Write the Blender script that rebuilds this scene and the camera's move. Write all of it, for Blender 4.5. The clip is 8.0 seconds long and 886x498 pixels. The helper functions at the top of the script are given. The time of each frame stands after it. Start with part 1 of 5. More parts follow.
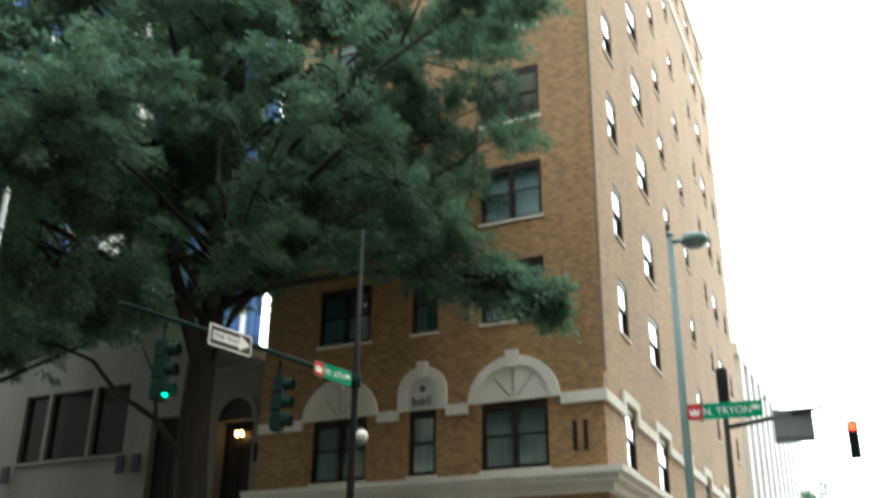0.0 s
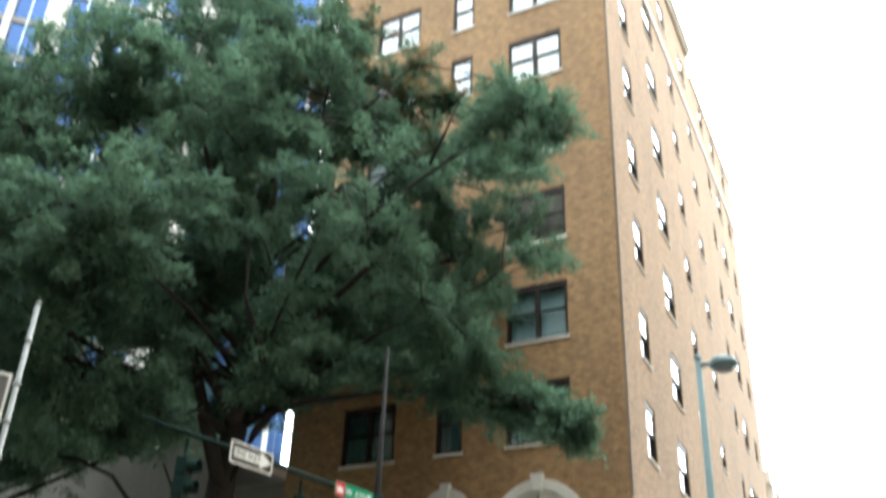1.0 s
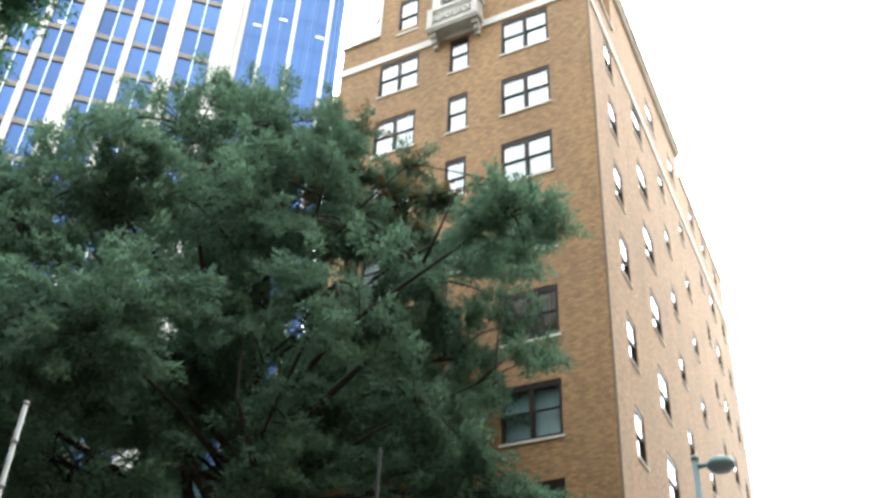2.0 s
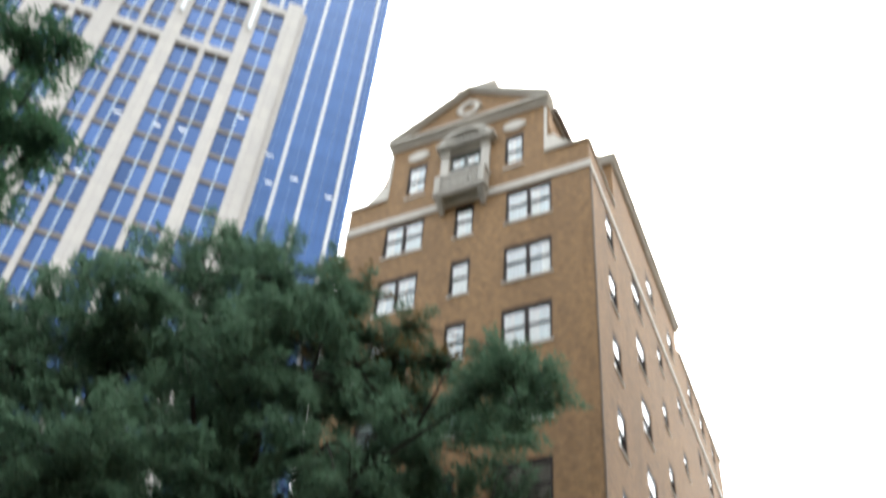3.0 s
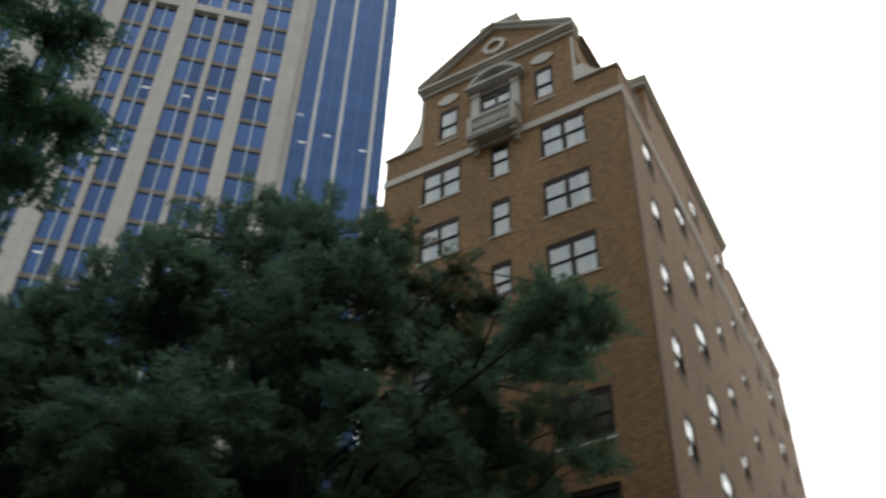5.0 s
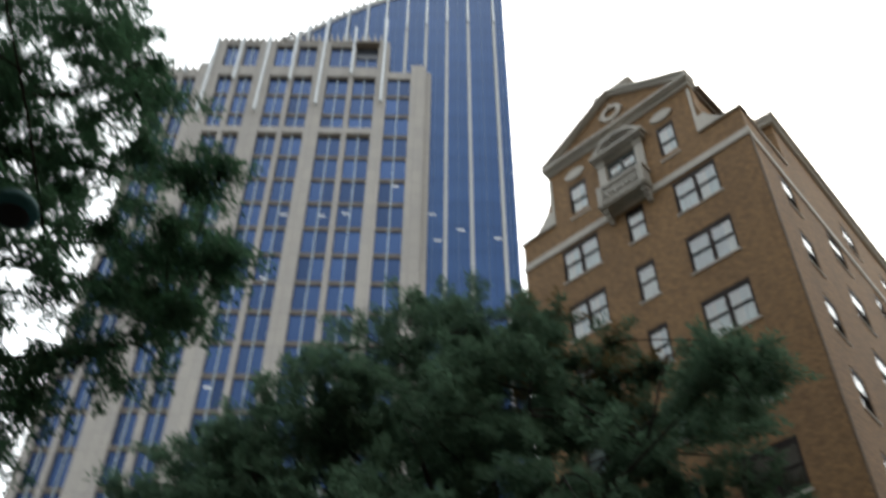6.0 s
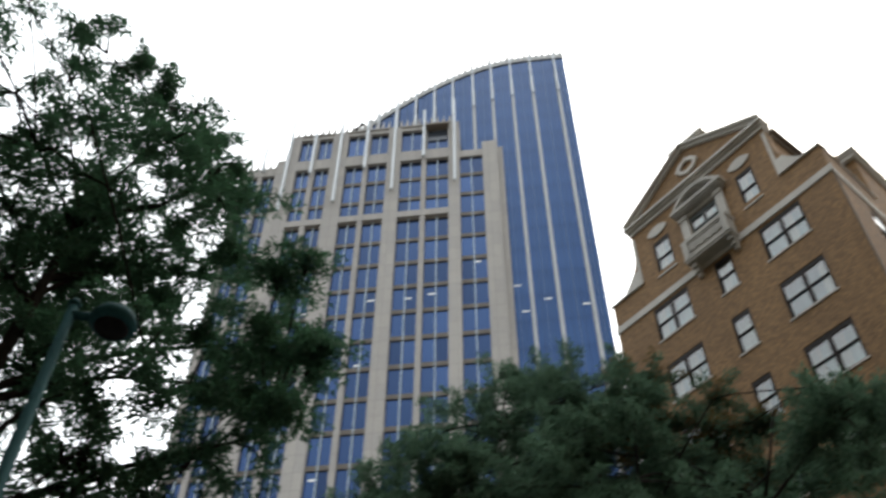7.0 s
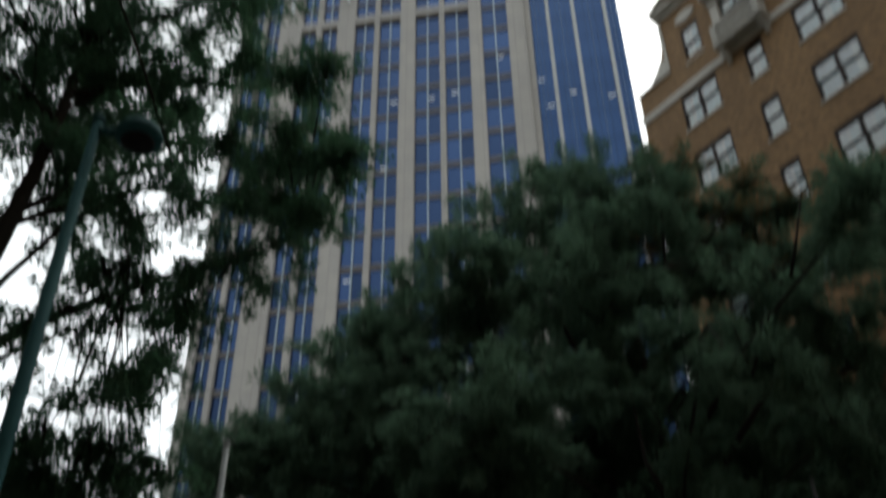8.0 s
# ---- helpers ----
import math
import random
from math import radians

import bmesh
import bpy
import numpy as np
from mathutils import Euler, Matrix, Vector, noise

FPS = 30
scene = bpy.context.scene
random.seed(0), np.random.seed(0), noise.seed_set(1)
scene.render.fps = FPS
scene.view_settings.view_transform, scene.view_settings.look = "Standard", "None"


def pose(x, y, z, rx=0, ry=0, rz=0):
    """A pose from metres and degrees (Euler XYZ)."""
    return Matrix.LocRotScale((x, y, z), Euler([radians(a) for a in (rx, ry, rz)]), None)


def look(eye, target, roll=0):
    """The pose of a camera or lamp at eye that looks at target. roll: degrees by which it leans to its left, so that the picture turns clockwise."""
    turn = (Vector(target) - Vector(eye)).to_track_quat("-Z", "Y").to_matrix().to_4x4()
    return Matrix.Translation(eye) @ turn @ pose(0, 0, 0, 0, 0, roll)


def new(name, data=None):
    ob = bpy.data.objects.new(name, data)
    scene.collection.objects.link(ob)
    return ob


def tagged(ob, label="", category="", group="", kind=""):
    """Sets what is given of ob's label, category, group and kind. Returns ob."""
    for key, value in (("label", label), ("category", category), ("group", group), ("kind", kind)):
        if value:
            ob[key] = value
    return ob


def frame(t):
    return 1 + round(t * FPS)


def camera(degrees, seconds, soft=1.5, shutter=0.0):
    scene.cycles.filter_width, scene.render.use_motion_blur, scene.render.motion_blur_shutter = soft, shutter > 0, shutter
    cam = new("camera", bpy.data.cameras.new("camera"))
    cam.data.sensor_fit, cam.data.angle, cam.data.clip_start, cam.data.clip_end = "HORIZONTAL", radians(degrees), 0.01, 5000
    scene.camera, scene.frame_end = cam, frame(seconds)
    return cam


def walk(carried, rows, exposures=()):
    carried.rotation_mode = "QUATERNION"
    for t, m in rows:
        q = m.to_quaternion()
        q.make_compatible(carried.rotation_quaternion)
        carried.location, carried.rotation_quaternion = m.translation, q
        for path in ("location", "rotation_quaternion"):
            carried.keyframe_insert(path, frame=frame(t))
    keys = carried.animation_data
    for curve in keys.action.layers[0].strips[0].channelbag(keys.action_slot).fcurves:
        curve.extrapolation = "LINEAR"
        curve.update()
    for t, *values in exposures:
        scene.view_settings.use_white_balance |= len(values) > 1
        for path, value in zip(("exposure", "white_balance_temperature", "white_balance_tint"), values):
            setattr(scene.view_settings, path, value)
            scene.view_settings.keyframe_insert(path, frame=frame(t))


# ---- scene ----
# ---------------------------------------------------------------- camera
EYE = 1.6                                # eye height over the pavement
cam = camera(48.27, 8.0, soft=2.7, shutter=0.9)


def aim(yaw, pitch, roll):
    """A pose at the standing point: turned left by yaw, up by pitch, leaned by roll."""
    return pose(0, 0, EYE, 0, 0, yaw) @ pose(0, 0, 0, 90 + pitch) @ pose(0, 0, 0, 0, 0, roll)


ROWS = [
    (0, 25.42, 22.54, 0.73), (0.5, 26.89, 25.44, 2.13), (1, 27.31, 29.37, 2.46), (1.5, 27.88, 33.23, 3.34),
    (1.7, 27.53, 34.31, 2.24), (2.8, 27.24, 41.21, 5.08), (3, 27.98, 44.49, 5.82), (3.5, 28.75, 46.50, 5.39),
    (4, 27.97, 45.61, 4.47), (4.2, 27.41, 44.45, 3.55), (5.3, 34.05, 40.67, 1.55), (5.5, 36.93, 41.87, 1.45),
    (6, 42.58, 45.79, 0.6), (6.5, 45.89, 48.79, 0.2), (7, 49.98, 50.08, 0.3), (7.5, 52.03, 45.53, 0.4),
    (8, 52.12, 38.5, -0.8),
]
walk(cam, [(t, aim(y, p, r)) for t, y, p, r in ROWS],
     exposures=[(0.0, 1.88, 6150, -2), (0.5, 2.08, 6150, 0), (1.0, 2.22, 6100, 2), (1.2, 2.24, 6100, 3), (1.7, 2.18, 6150, 4), (2.8, 1.38, 6200, 7), (3.0, 1.22, 6250, 7), (3.5, 0.5, 6300, 8), (4.2, 0.1, 6350, 7), (5.5, -0.35, 6300, 5), (6.0, -0.1, 6300, 6), (6.5, 0.05, 6300, 7), (7.0, -0.05, 6300, 7), (7.5, -0.35, 6250, 5), (8.0, -0.6, 6250, 4)])

# ---------------------------------------------------------------- light
SUN_AZ, SUN_EL = -12.0, 52.0        # degrees right of +y, and above the horizon
world = bpy.data.worlds.new("world")
scene.world = world
world.use_nodes = True
wt = world.node_tree
sky = wt.nodes.new("ShaderNodeTexSky")
sky.sky_type = "NISHITA"
sky.sun_disc = False
sky.sun_elevation, sky.sun_rotation = radians(SUN_EL), radians(SUN_AZ)
sky.dust_density, sky.air_density, sky.ozone_density = 6.0, 1.2, 1.0
veil = wt.nodes.new("ShaderNodeMix")       # thin bright cloud over the blue
veil.data_type = "RGBA"
veil.inputs["Factor"].default_value = 0.6
toward = Vector((math.sin(radians(SUN_AZ)) * math.cos(radians(SUN_EL)), math.cos(radians(SUN_AZ)) * math.cos(radians(SUN_EL)), math.sin(radians(SUN_EL))))
wc, dot, glow = wt.nodes.new("ShaderNodeTexCoord"), wt.nodes.new("ShaderNodeVectorMath"), wt.nodes.new("ShaderNodeMapRange")
dot.operation = "DOT_PRODUCT"
dot.inputs[1].default_value = toward
glow.inputs["From Min"].default_value, glow.inputs["From Max"].default_value = -0.6, 0.9
glow.inputs["To Min"].default_value, glow.inputs["To Max"].default_value = 9.0, 34.0
glow.interpolation_type = "SMOOTHSTEP"
wt.links.new(wc.outputs["Generated"], dot.inputs[0])
wt.links.new(dot.outputs["Value"], glow.inputs["Value"])
wt.links.new(glow.outputs[0], veil.inputs[7])     # haze brightens towards the hidden sun
back = wt.nodes["Background"]
back.inputs["Strength"].default_value = 0.12
wt.links.new(sky.outputs[0], veil.inputs[6])
wt.links.new(veil.outputs[2], back.inputs["Color"])

sun = new("sun", bpy.data.lights.new("sun", "SUN"))
sun.data.energy, sun.data.angle, sun.data.color = 0.5, radians(20), (1.0, 0.95, 0.86)
sx, sy = math.sin(radians(SUN_AZ)), math.cos(radians(SUN_AZ))
sun.matrix_world = look((sx * 60, sy * 60, 60 * math.tan(radians(SUN_EL))), (0, 0, 0))


# ---------------------------------------------------------------- materials
def nodes_of(name):
    m = bpy.data.materials.new(name)
    m.use_nodes = True
    t = m.node_tree
    return m, t, t.nodes["Principled BSDF"]


def coords(t, scale=(1, 1, 1)):
    c, mp = t.nodes.new("ShaderNodeTexCoord"), t.nodes.new("ShaderNodeMapping")
    mp.inputs["Scale"].default_value = scale
    t.links.new(c.outputs["Object"], mp.inputs[0])
    return mp.outputs[0]


def noise_of(t, at, scale, detail=4.0, rough=0.6):
    n = t.nodes.new("ShaderNodeTexNoise")
    n.inputs["Scale"].default_value, n.inputs["Detail"].default_value, n.inputs["Roughness"].default_value = scale, detail, rough
    t.links.new(at, n.inputs["Vector"])
    return n.outputs["Fac"]


def ramp_of(t, fac, stops):
    r = t.nodes.new("ShaderNodeValToRGB")
    while len(r.color_ramp.elements) < len(stops):
        r.color_ramp.elements.new(0.5)
    for e, (p, c) in zip(r.color_ramp.elements, stops):
        e.position, e.color = p, (*c, 1)
    t.links.new(fac, r.inputs[0])
    return r.outputs[0]


def mix_of(t, fac, a, b, mode="MIX"):
    m = t.nodes.new("ShaderNodeMix")
    m.data_type, m.blend_type = "RGBA", mode
    for v, k in ((fac, 0), (a, 6), (b, 7)):
        if isinstance(v, (int, float)):
            m.inputs[k].default_value = v
        elif isinstance(v, tuple):
            m.inputs[k].default_value = (*v, 1)
        else:
            t.links.new(v, m.inputs[k])
    return m.outputs[2]


def bump_of(t, b, height, strength=0.3, dist=0.02):
    n = t.nodes.new("ShaderNodeBump")
    n.inputs["Strength"].default_value, n.inputs["Distance"].default_value = strength, dist
    t.links.new(height, n.inputs["Height"])
    t.links.new(n.outputs[0], b.inputs["Normal"])


def mottled(name, dark, light, rough=0.7, metal=0.0, big=0.5, fine=14.0, bump=0.2, streak=False):
    """A surface with stains and a fine grain, from two noises."""
    m, t, b = nodes_of(name)
    at = coords(t)
    n1 = noise_of(t, coords(t, (1, 1, 0.15)) if streak else at, big, 5)
    n2 = noise_of(t, at, fine, 3)
    col = ramp_of(t, n1, [(0.3, dark), (0.7, light)])
    col = mix_of(t, 0.35, col, ramp_of(t, n2, [(0.35, dark), (0.65, light)]))
    t.links.new(col, b.inputs["Base Color"])
    b.inputs["Roughness"].default_value, b.inputs["Metallic"].default_value = rough, metal
    b.inputs["Specular IOR Level"].default_value = 0.15 if metal < 0.05 else 0.35
    if bump:
        bump_of(t, b, n2, bump)
    return m


def brick_material():
    m, t, b = nodes_of("tan_brick")
    c = t.nodes.new("ShaderNodeTexCoord")
    sep, comb = t.nodes.new("ShaderNodeSeparateXYZ"), t.nodes.new("ShaderNodeCombineXYZ")
    add = t.nodes.new("ShaderNodeMath")
    t.links.new(c.outputs["Object"], sep.inputs[0])
    t.links.new(sep.outputs[0], add.inputs[0])
    t.links.new(sep.outputs[1], add.inputs[1])
    t.links.new(add.outputs[0], comb.inputs[0])
    t.links.new(sep.outputs[2], comb.inputs[1])
    br = t.nodes.new("ShaderNodeTexBrick")
    br.inputs["Scale"].default_value = 1.0
    br.inputs["Brick Width"].default_value, br.inputs["Row Height"].default_value = 0.215, 0.076
    br.inputs["Mortar Size"].default_value, br.inputs["Mortar Smooth"].default_value = 0.008, 0.2
    br.inputs["Color1"].default_value = (0.268, 0.163, 0.071, 1)
    br.inputs["Color2"].default_value = (0.143, 0.082, 0.035, 1)
    br.inputs["Mortar"].default_value = (0.165, 0.118, 0.074, 1)
    br.inputs["Bias"].default_value = -0.25
    t.links.new(comb.outputs[0], br.inputs["Vector"])
    at = c.outputs["Object"]
    big = noise_of(t, coords(t, (1, 1, 0.4)), 0.35, 5)
    mid = noise_of(t, coords(t, (1.0, 1.0, 3.2)), 3.6, 4, 0.75)
    col = mix_of(t, 0.5, br.outputs["Color"], ramp_of(t, big, [(0.3, (0.62, 0.56, 0.5)), (0.7, (1.25, 1.2, 1.1))]), "MULTIPLY")
    col = mix_of(t, 0.55, col, ramp_of(t, mid, [(0.3, (0.42, 0.39, 0.37)), (0.5, (1.0, 1.0, 1.0)), (0.72, (1.9, 1.75, 1.5))]), "MULTIPLY")
    t.links.new(col, b.inputs["Base Color"])
    b.inputs["Roughness"].default_value = 0.85
    bump_of(t, b, br.outputs["Fac"], -0.5, 0.008)
    return m


def glass_material(name, tint, gloss_tint=(1, 1, 1), ior=1.5):
    """Clear window glass: what lies behind shows, and the sky mirrors in it."""
    m, t, b = nodes_of(name)
    t.nodes.remove(b)
    tr, gl = t.nodes.new("ShaderNodeBsdfTransparent"), t.nodes.new("ShaderNodeBsdfGlossy")
    mx, fr = t.nodes.new("ShaderNodeMixShader"), t.nodes.new("ShaderNodeFresnel")
    tr.inputs[0].default_value, gl.inputs[0].default_value = (*tint, 1), (*gloss_tint, 1)
    gl.inputs["Roughness"].default_value, fr.inputs[0].default_value = 0.02, ior
    n = noise_of(t, coords(t), 1.3, 2)
    bp = t.nodes.new("ShaderNodeBump")
    bp.inputs["Strength"].default_value, bp.inputs["Distance"].default_value = 0.02, 0.05
    t.links.new(n, bp.inputs["Height"])
    t.links.new(bp.outputs[0], gl.inputs["Normal"])
    for a, k in ((fr.outputs[0], 0), (tr.outputs[0], 1), (gl.outputs[0], 2)):
        t.links.new(a, mx.inputs[k])
    t.links.new(mx.outputs[0], t.nodes["Material Output"].inputs[0])
    return m


def coated_glass(name, spread, base):
    """Blue mirror glass of an office tower, a little uneven from pane to pane."""
    m, t, b = nodes_of(name)
    info = t.nodes.new("ShaderNodeObjectInfo")
    col = ramp_of(t, info.outputs["Random"], [(0.0, tuple(c * (1 - spread) for c in base)), (1.0, tuple(c * (1 + spread) for c in base))])
    n = noise_of(t, coords(t), 0.25, 3)
    col = mix_of(t, 0.5, col, ramp_of(t, n, [(0.3, (0.75, 0.75, 0.8)), (0.7, (1.15, 1.15, 1.1))]), "MULTIPLY")
    t.links.new(col, b.inputs["Base Color"])
    b.inputs["Metallic"].default_value, b.inputs["Roughness"].default_value = 0.85, 0.12
    bump_of(t, b, n, 0.06, 0.1)
    return m


def leaf_material(name, dark, light, through_colour):
    m, t, b = nodes_of(name)
    geo = t.nodes.new("ShaderNodeNewGeometry")
    at = coords(t)
    patch = noise_of(t, at, 0.9, 4)
    col = ramp_of(t, geo.outputs["Random Per Island"], [(0.0, dark), (1.0, light)])
    col = mix_of(t, 0.6, col, ramp_of(t, patch, [(0.3, (0.55, 0.62, 0.62)), (0.7, (1.4, 1.3, 1.15))]), "MULTIPLY")
    t.links.new(col, b.inputs["Base Color"])
    b.inputs["Roughness"].default_value = 0.65
    b.inputs["Specular IOR Level"].default_value = 0.04
    tl, mx = t.nodes.new("ShaderNodeBsdfTranslucent"), t.nodes.new("ShaderNodeMixShader")
    tl.inputs[0].default_value = (*through_colour, 1)
    mx.inputs[0].default_value = 0.4
    t.links.new(b.outputs[0], mx.inputs[1])
    t.links.new(tl.outputs[0], mx.inputs[2])
    t.links.new(mx.outputs[0], t.nodes["Material Output"].inputs[0])
    return m


def curtain_material():
    """Drawn pale curtains, cooler or warmer from window to window."""
    m, t, b = nodes_of("pale_curtain")
    info = t.nodes.new("ShaderNodeObjectInfo")
    # sky reflections in the panes and fold shade are put into this colour
    tone = ramp_of(t, info.outputs["Random"], [(0.0, (0.34, 0.49, 0.53)), (0.35, (0.47, 0.64, 0.67)), (0.75, (0.64, 0.79, 0.80)), (1.0, (0.84, 0.81, 0.73))])
    fold_shade = noise_of(t, coords(t, (1, 1, 0.1)), 5.0, 3)
    stain = noise_of(t, coords(t), 1.1, 3)
    col = mix_of(t, 0.5, tone, ramp_of(t, fold_shade, [(0.35, (0.6, 0.62, 0.64)), (0.6, (1.1, 1.1, 1.1))]), "MULTIPLY")
    col = mix_of(t, 0.5, col, ramp_of(t, stain, [(0.35, (0.7, 0.74, 0.76)), (0.65, (1.12, 1.1, 1.08))]), "MULTIPLY")
    t.links.new(col, b.inputs["Base Color"])
    b.inputs["Roughness"].default_value = 0.9
    b.inputs["Specular IOR Level"].default_value = 0.1
    return m


def plain(name, colour, rough=0.5, metal=0.0, glow=0.0):
    m, t, b = nodes_of(name)
    b.inputs["Base Color"].default_value = (*colour, 1)
    b.inputs["Roughness"].default_value, b.inputs["Metallic"].default_value = rough, metal
    if glow:
        b.inputs["Emission Color"].default_value, b.inputs["Emission Strength"].default_value = (*colour, 1), glow
    return m


BRICK = brick_material()
CAST_STONE = mottled("cast_stone", (0.40, 0.388, 0.355), (0.62, 0.60, 0.55), 0.8, 0, 0.8, 18, 0.25, True)
LIMESTONE = mottled("limestone", (0.335, 0.318, 0.296), (0.445, 0.425, 0.398), 0.75, 0, 0.12, 3, 0.15, True)
def jointed(m, width, height, depth):
    """Adds faint panel joints to a stone."""
    t = m.node_tree
    b = t.nodes["Principled BSDF"]
    c, sep, comb, add = t.nodes.new("ShaderNodeTexCoord"), t.nodes.new("ShaderNodeSeparateXYZ"), t.nodes.new("ShaderNodeCombineXYZ"), t.nodes.new("ShaderNodeMath")
    br = t.nodes.new("ShaderNodeTexBrick")
    br.offset = 0.0
    br.inputs["Scale"].default_value, br.inputs["Mortar Size"].default_value = 1.0, 0.025
    br.inputs["Brick Width"].default_value, br.inputs["Row Height"].default_value = width, height
    br.inputs["Color1"].default_value, br.inputs["Color2"].default_value, br.inputs["Mortar"].default_value = (1.06, 1.05, 1.03, 1), (0.93, 0.93, 0.94, 1), (0.6, 0.6, 0.6, 1)
    t.links.new(c.outputs["Object"], sep.inputs[0])
    t.links.new(sep.outputs[0], add.inputs[0])
    t.links.new(sep.outputs[1], add.inputs[1])
    t.links.new(add.outputs[0], comb.inputs[0])
    t.links.new(sep.outputs[2], comb.inputs[1])
    t.links.new(comb.outputs[0], br.inputs["Vector"])
    old = b.inputs["Base Color"].links[0].from_socket
    t.links.new(mix_of(t, depth, old, br.outputs["Color"], "MULTIPLY"), b.inputs["Base Color"])


jointed(LIMESTONE, 1.05, 2.06, 0.8)
TOWER_GRANITE = mottled("grey_brown_granite", (0.135, 0.121, 0.106), (0.19, 0.173, 0.152), 0.55, 0, 0.4, 6, 0.1)
SPANDREL = mottled("brown_granite", (0.15, 0.124, 0.098), (0.21, 0.178, 0.142), 0.55, 0, 0.4, 6, 0.1)
WORN_STONE = mottled("worn_grey_stone", (0.31, 0.30, 0.276), (0.52, 0.505, 0.46), 0.85, 0, 1.6, 12, 0.5, True)
# stone darkened to carry the tree shade on the low building
DIMMED_STONE = mottled("dimmed_stone", (0.10, 0.095, 0.084), (0.168, 0.158, 0.136), 0.85, 0, 0.6, 9, 0.3, True)
WINDOW_PAINT = mottled("dark_brown_paint", (0.013, 0.010, 0.009), (0.026, 0.020, 0.018), 0.5, 0, 2, 30, 0.05)
SASH_GREY = mottled("grey_green_paint", (0.10, 0.12, 0.12), (0.16, 0.18, 0.18), 0.5, 0, 2, 30, 0.05)
CLEAR = glass_material("window_glass", (0.78, 0.95, 0.96), (1, 1, 1), 2.25)
m_back, t_back, b_back = nodes_of("glass_inner_face")
t_back.links.new(t_back.nodes.new("ShaderNodeBsdfTransparent").outputs[0], t_back.nodes["Material Output"].inputs[0])
CLEAR_BACK = m_back
COATED = coated_glass("blue_coated_glass", 0.28, (0.034, 0.062, 0.138))
SLAB_GLASS = coated_glass("blue_curtain_wall", 0.05, (0.028, 0.056, 0.128))
SLAB_LINE = mottled("blue_grey_mullion", (0.07, 0.10, 0.15), (0.10, 0.14, 0.20), 0.5, 0.2, 0.5, 6, 0.0)
CURTAIN = curtain_material()
BLIND = mottled("pale_blind", (0.68, 0.79, 0.81), (0.86, 0.93, 0.93), 0.9, 0, 2.0, 10, 0.0, True)
DRAPE = mottled("cream_drape", (0.66, 0.63, 0.57), (0.92, 0.9, 0.85), 0.9, 0, 2.5, 12, 0.0, True)
BOARD = mottled("brown_blind", (0.09, 0.075, 0.065), (0.14, 0.115, 0.10), 0.8, 0, 1.5, 9, 0.2)
# near-black colour that stands in for unlit depth and tree shade
SHADE_BLACK = mottled("shade_black", (0.008, 0.008, 0.009), (0.02, 0.02, 0.02), 0.9, 0, 0.8, 5, 0.0)
STEEL = mottled("pale_steel", (0.52, 0.55, 0.57), (0.68, 0.71, 0.72), 0.5, 0.2, 1, 20, 0.03)
ALU = mottled("pale_mullion", (0.38, 0.45, 0.48), (0.50, 0.57, 0.60), 0.5, 0.2, 0.5, 6, 0.0)
# one lamp paint as lit and shaded copies; the oak's shade is coloured in
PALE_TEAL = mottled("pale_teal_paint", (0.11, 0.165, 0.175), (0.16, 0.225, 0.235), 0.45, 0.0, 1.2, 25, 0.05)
SHADED_TEAL = mottled("shaded_teal_paint", (0.015, 0.052, 0.056), (0.030, 0.084, 0.088), 0.6, 0.0, 1.2, 25, 0.05)
DARK_GREEN = mottled("dark_green_paint", (0.006, 0.016, 0.014), (0.013, 0.029, 0.025), 0.65, 0.0, 1.5, 25, 0.05)
BLACK_PAINT = mottled("black_paint", (0.008, 0.008, 0.008), (0.018, 0.018, 0.018), 0.7, 0.0, 2, 25, 0.05)
GALV = mottled("galvanised_steel", (0.17, 0.18, 0.18), (0.27, 0.285, 0.29), 0.55, 0.3, 3, 30, 0.05)
SIGN_WHITE = mottled("sign_white", (0.68, 0.69, 0.69), (0.78, 0.79, 0.79), 0.4, 0, 3, 30, 0.0)
SIGN_BLACK = plain("sign_black", (0.015, 0.015, 0.015), 0.4)
SIGN_GREEN = mottled("sign_green", (0.0, 0.21, 0.105), (0.008, 0.27, 0.14), 0.6, 0, 3, 30, 0.0)
SIGN_RED = mottled("sign_red", (0.42, 0.02, 0.03), (0.52, 0.04, 0.05), 0.4, 0, 3, 30, 0.0)
SIGN_BACK = mottled("sign_back_grey", (0.13, 0.14, 0.145), (0.20, 0.21, 0.215), 0.5, 0.5, 2, 20, 0.03)
SIGN_GREEN.node_tree.nodes["Principled BSDF"].inputs["Specular IOR Level"].default_value = 0.1
for m in (SHADED_TEAL, DARK_GREEN):
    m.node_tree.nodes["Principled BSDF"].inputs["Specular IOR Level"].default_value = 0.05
DARK_PANE = plain("dark_window_pane", (0.006, 0.007, 0.008), 0.08)
LENS_DARK = plain("dark_signal_lens", (0.02, 0.022, 0.02), 0.2)
LENS_GREEN = plain("lit_green_lens", (0.03, 0.75, 0.38), 0.3, 0, 1.6)
LENS_RED = plain("lit_red_lens", (1.0, 0.06, 0.02), 0.3, 0, 1.6)
LAMP_GLOW = plain("lit_lamp_glass", (1.0, 0.55, 0.18), 0.3, 0, 6.0)
OFFICE_LIGHT = plain("office_light", (0.8, 0.79, 0.74), 0.4, 0, 0.2)
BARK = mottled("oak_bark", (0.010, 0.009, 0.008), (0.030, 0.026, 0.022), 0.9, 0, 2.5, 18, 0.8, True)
LEAF_A = leaf_material("oak_leaf", (0.040, 0.078, 0.058), (0.100, 0.152, 0.112), (0.112, 0.196, 0.122))
LEAF_B = leaf_material("dark_oak_leaf", (0.030, 0.066, 0.050), (0.064, 0.118, 0.080), (0.075, 0.165, 0.085))
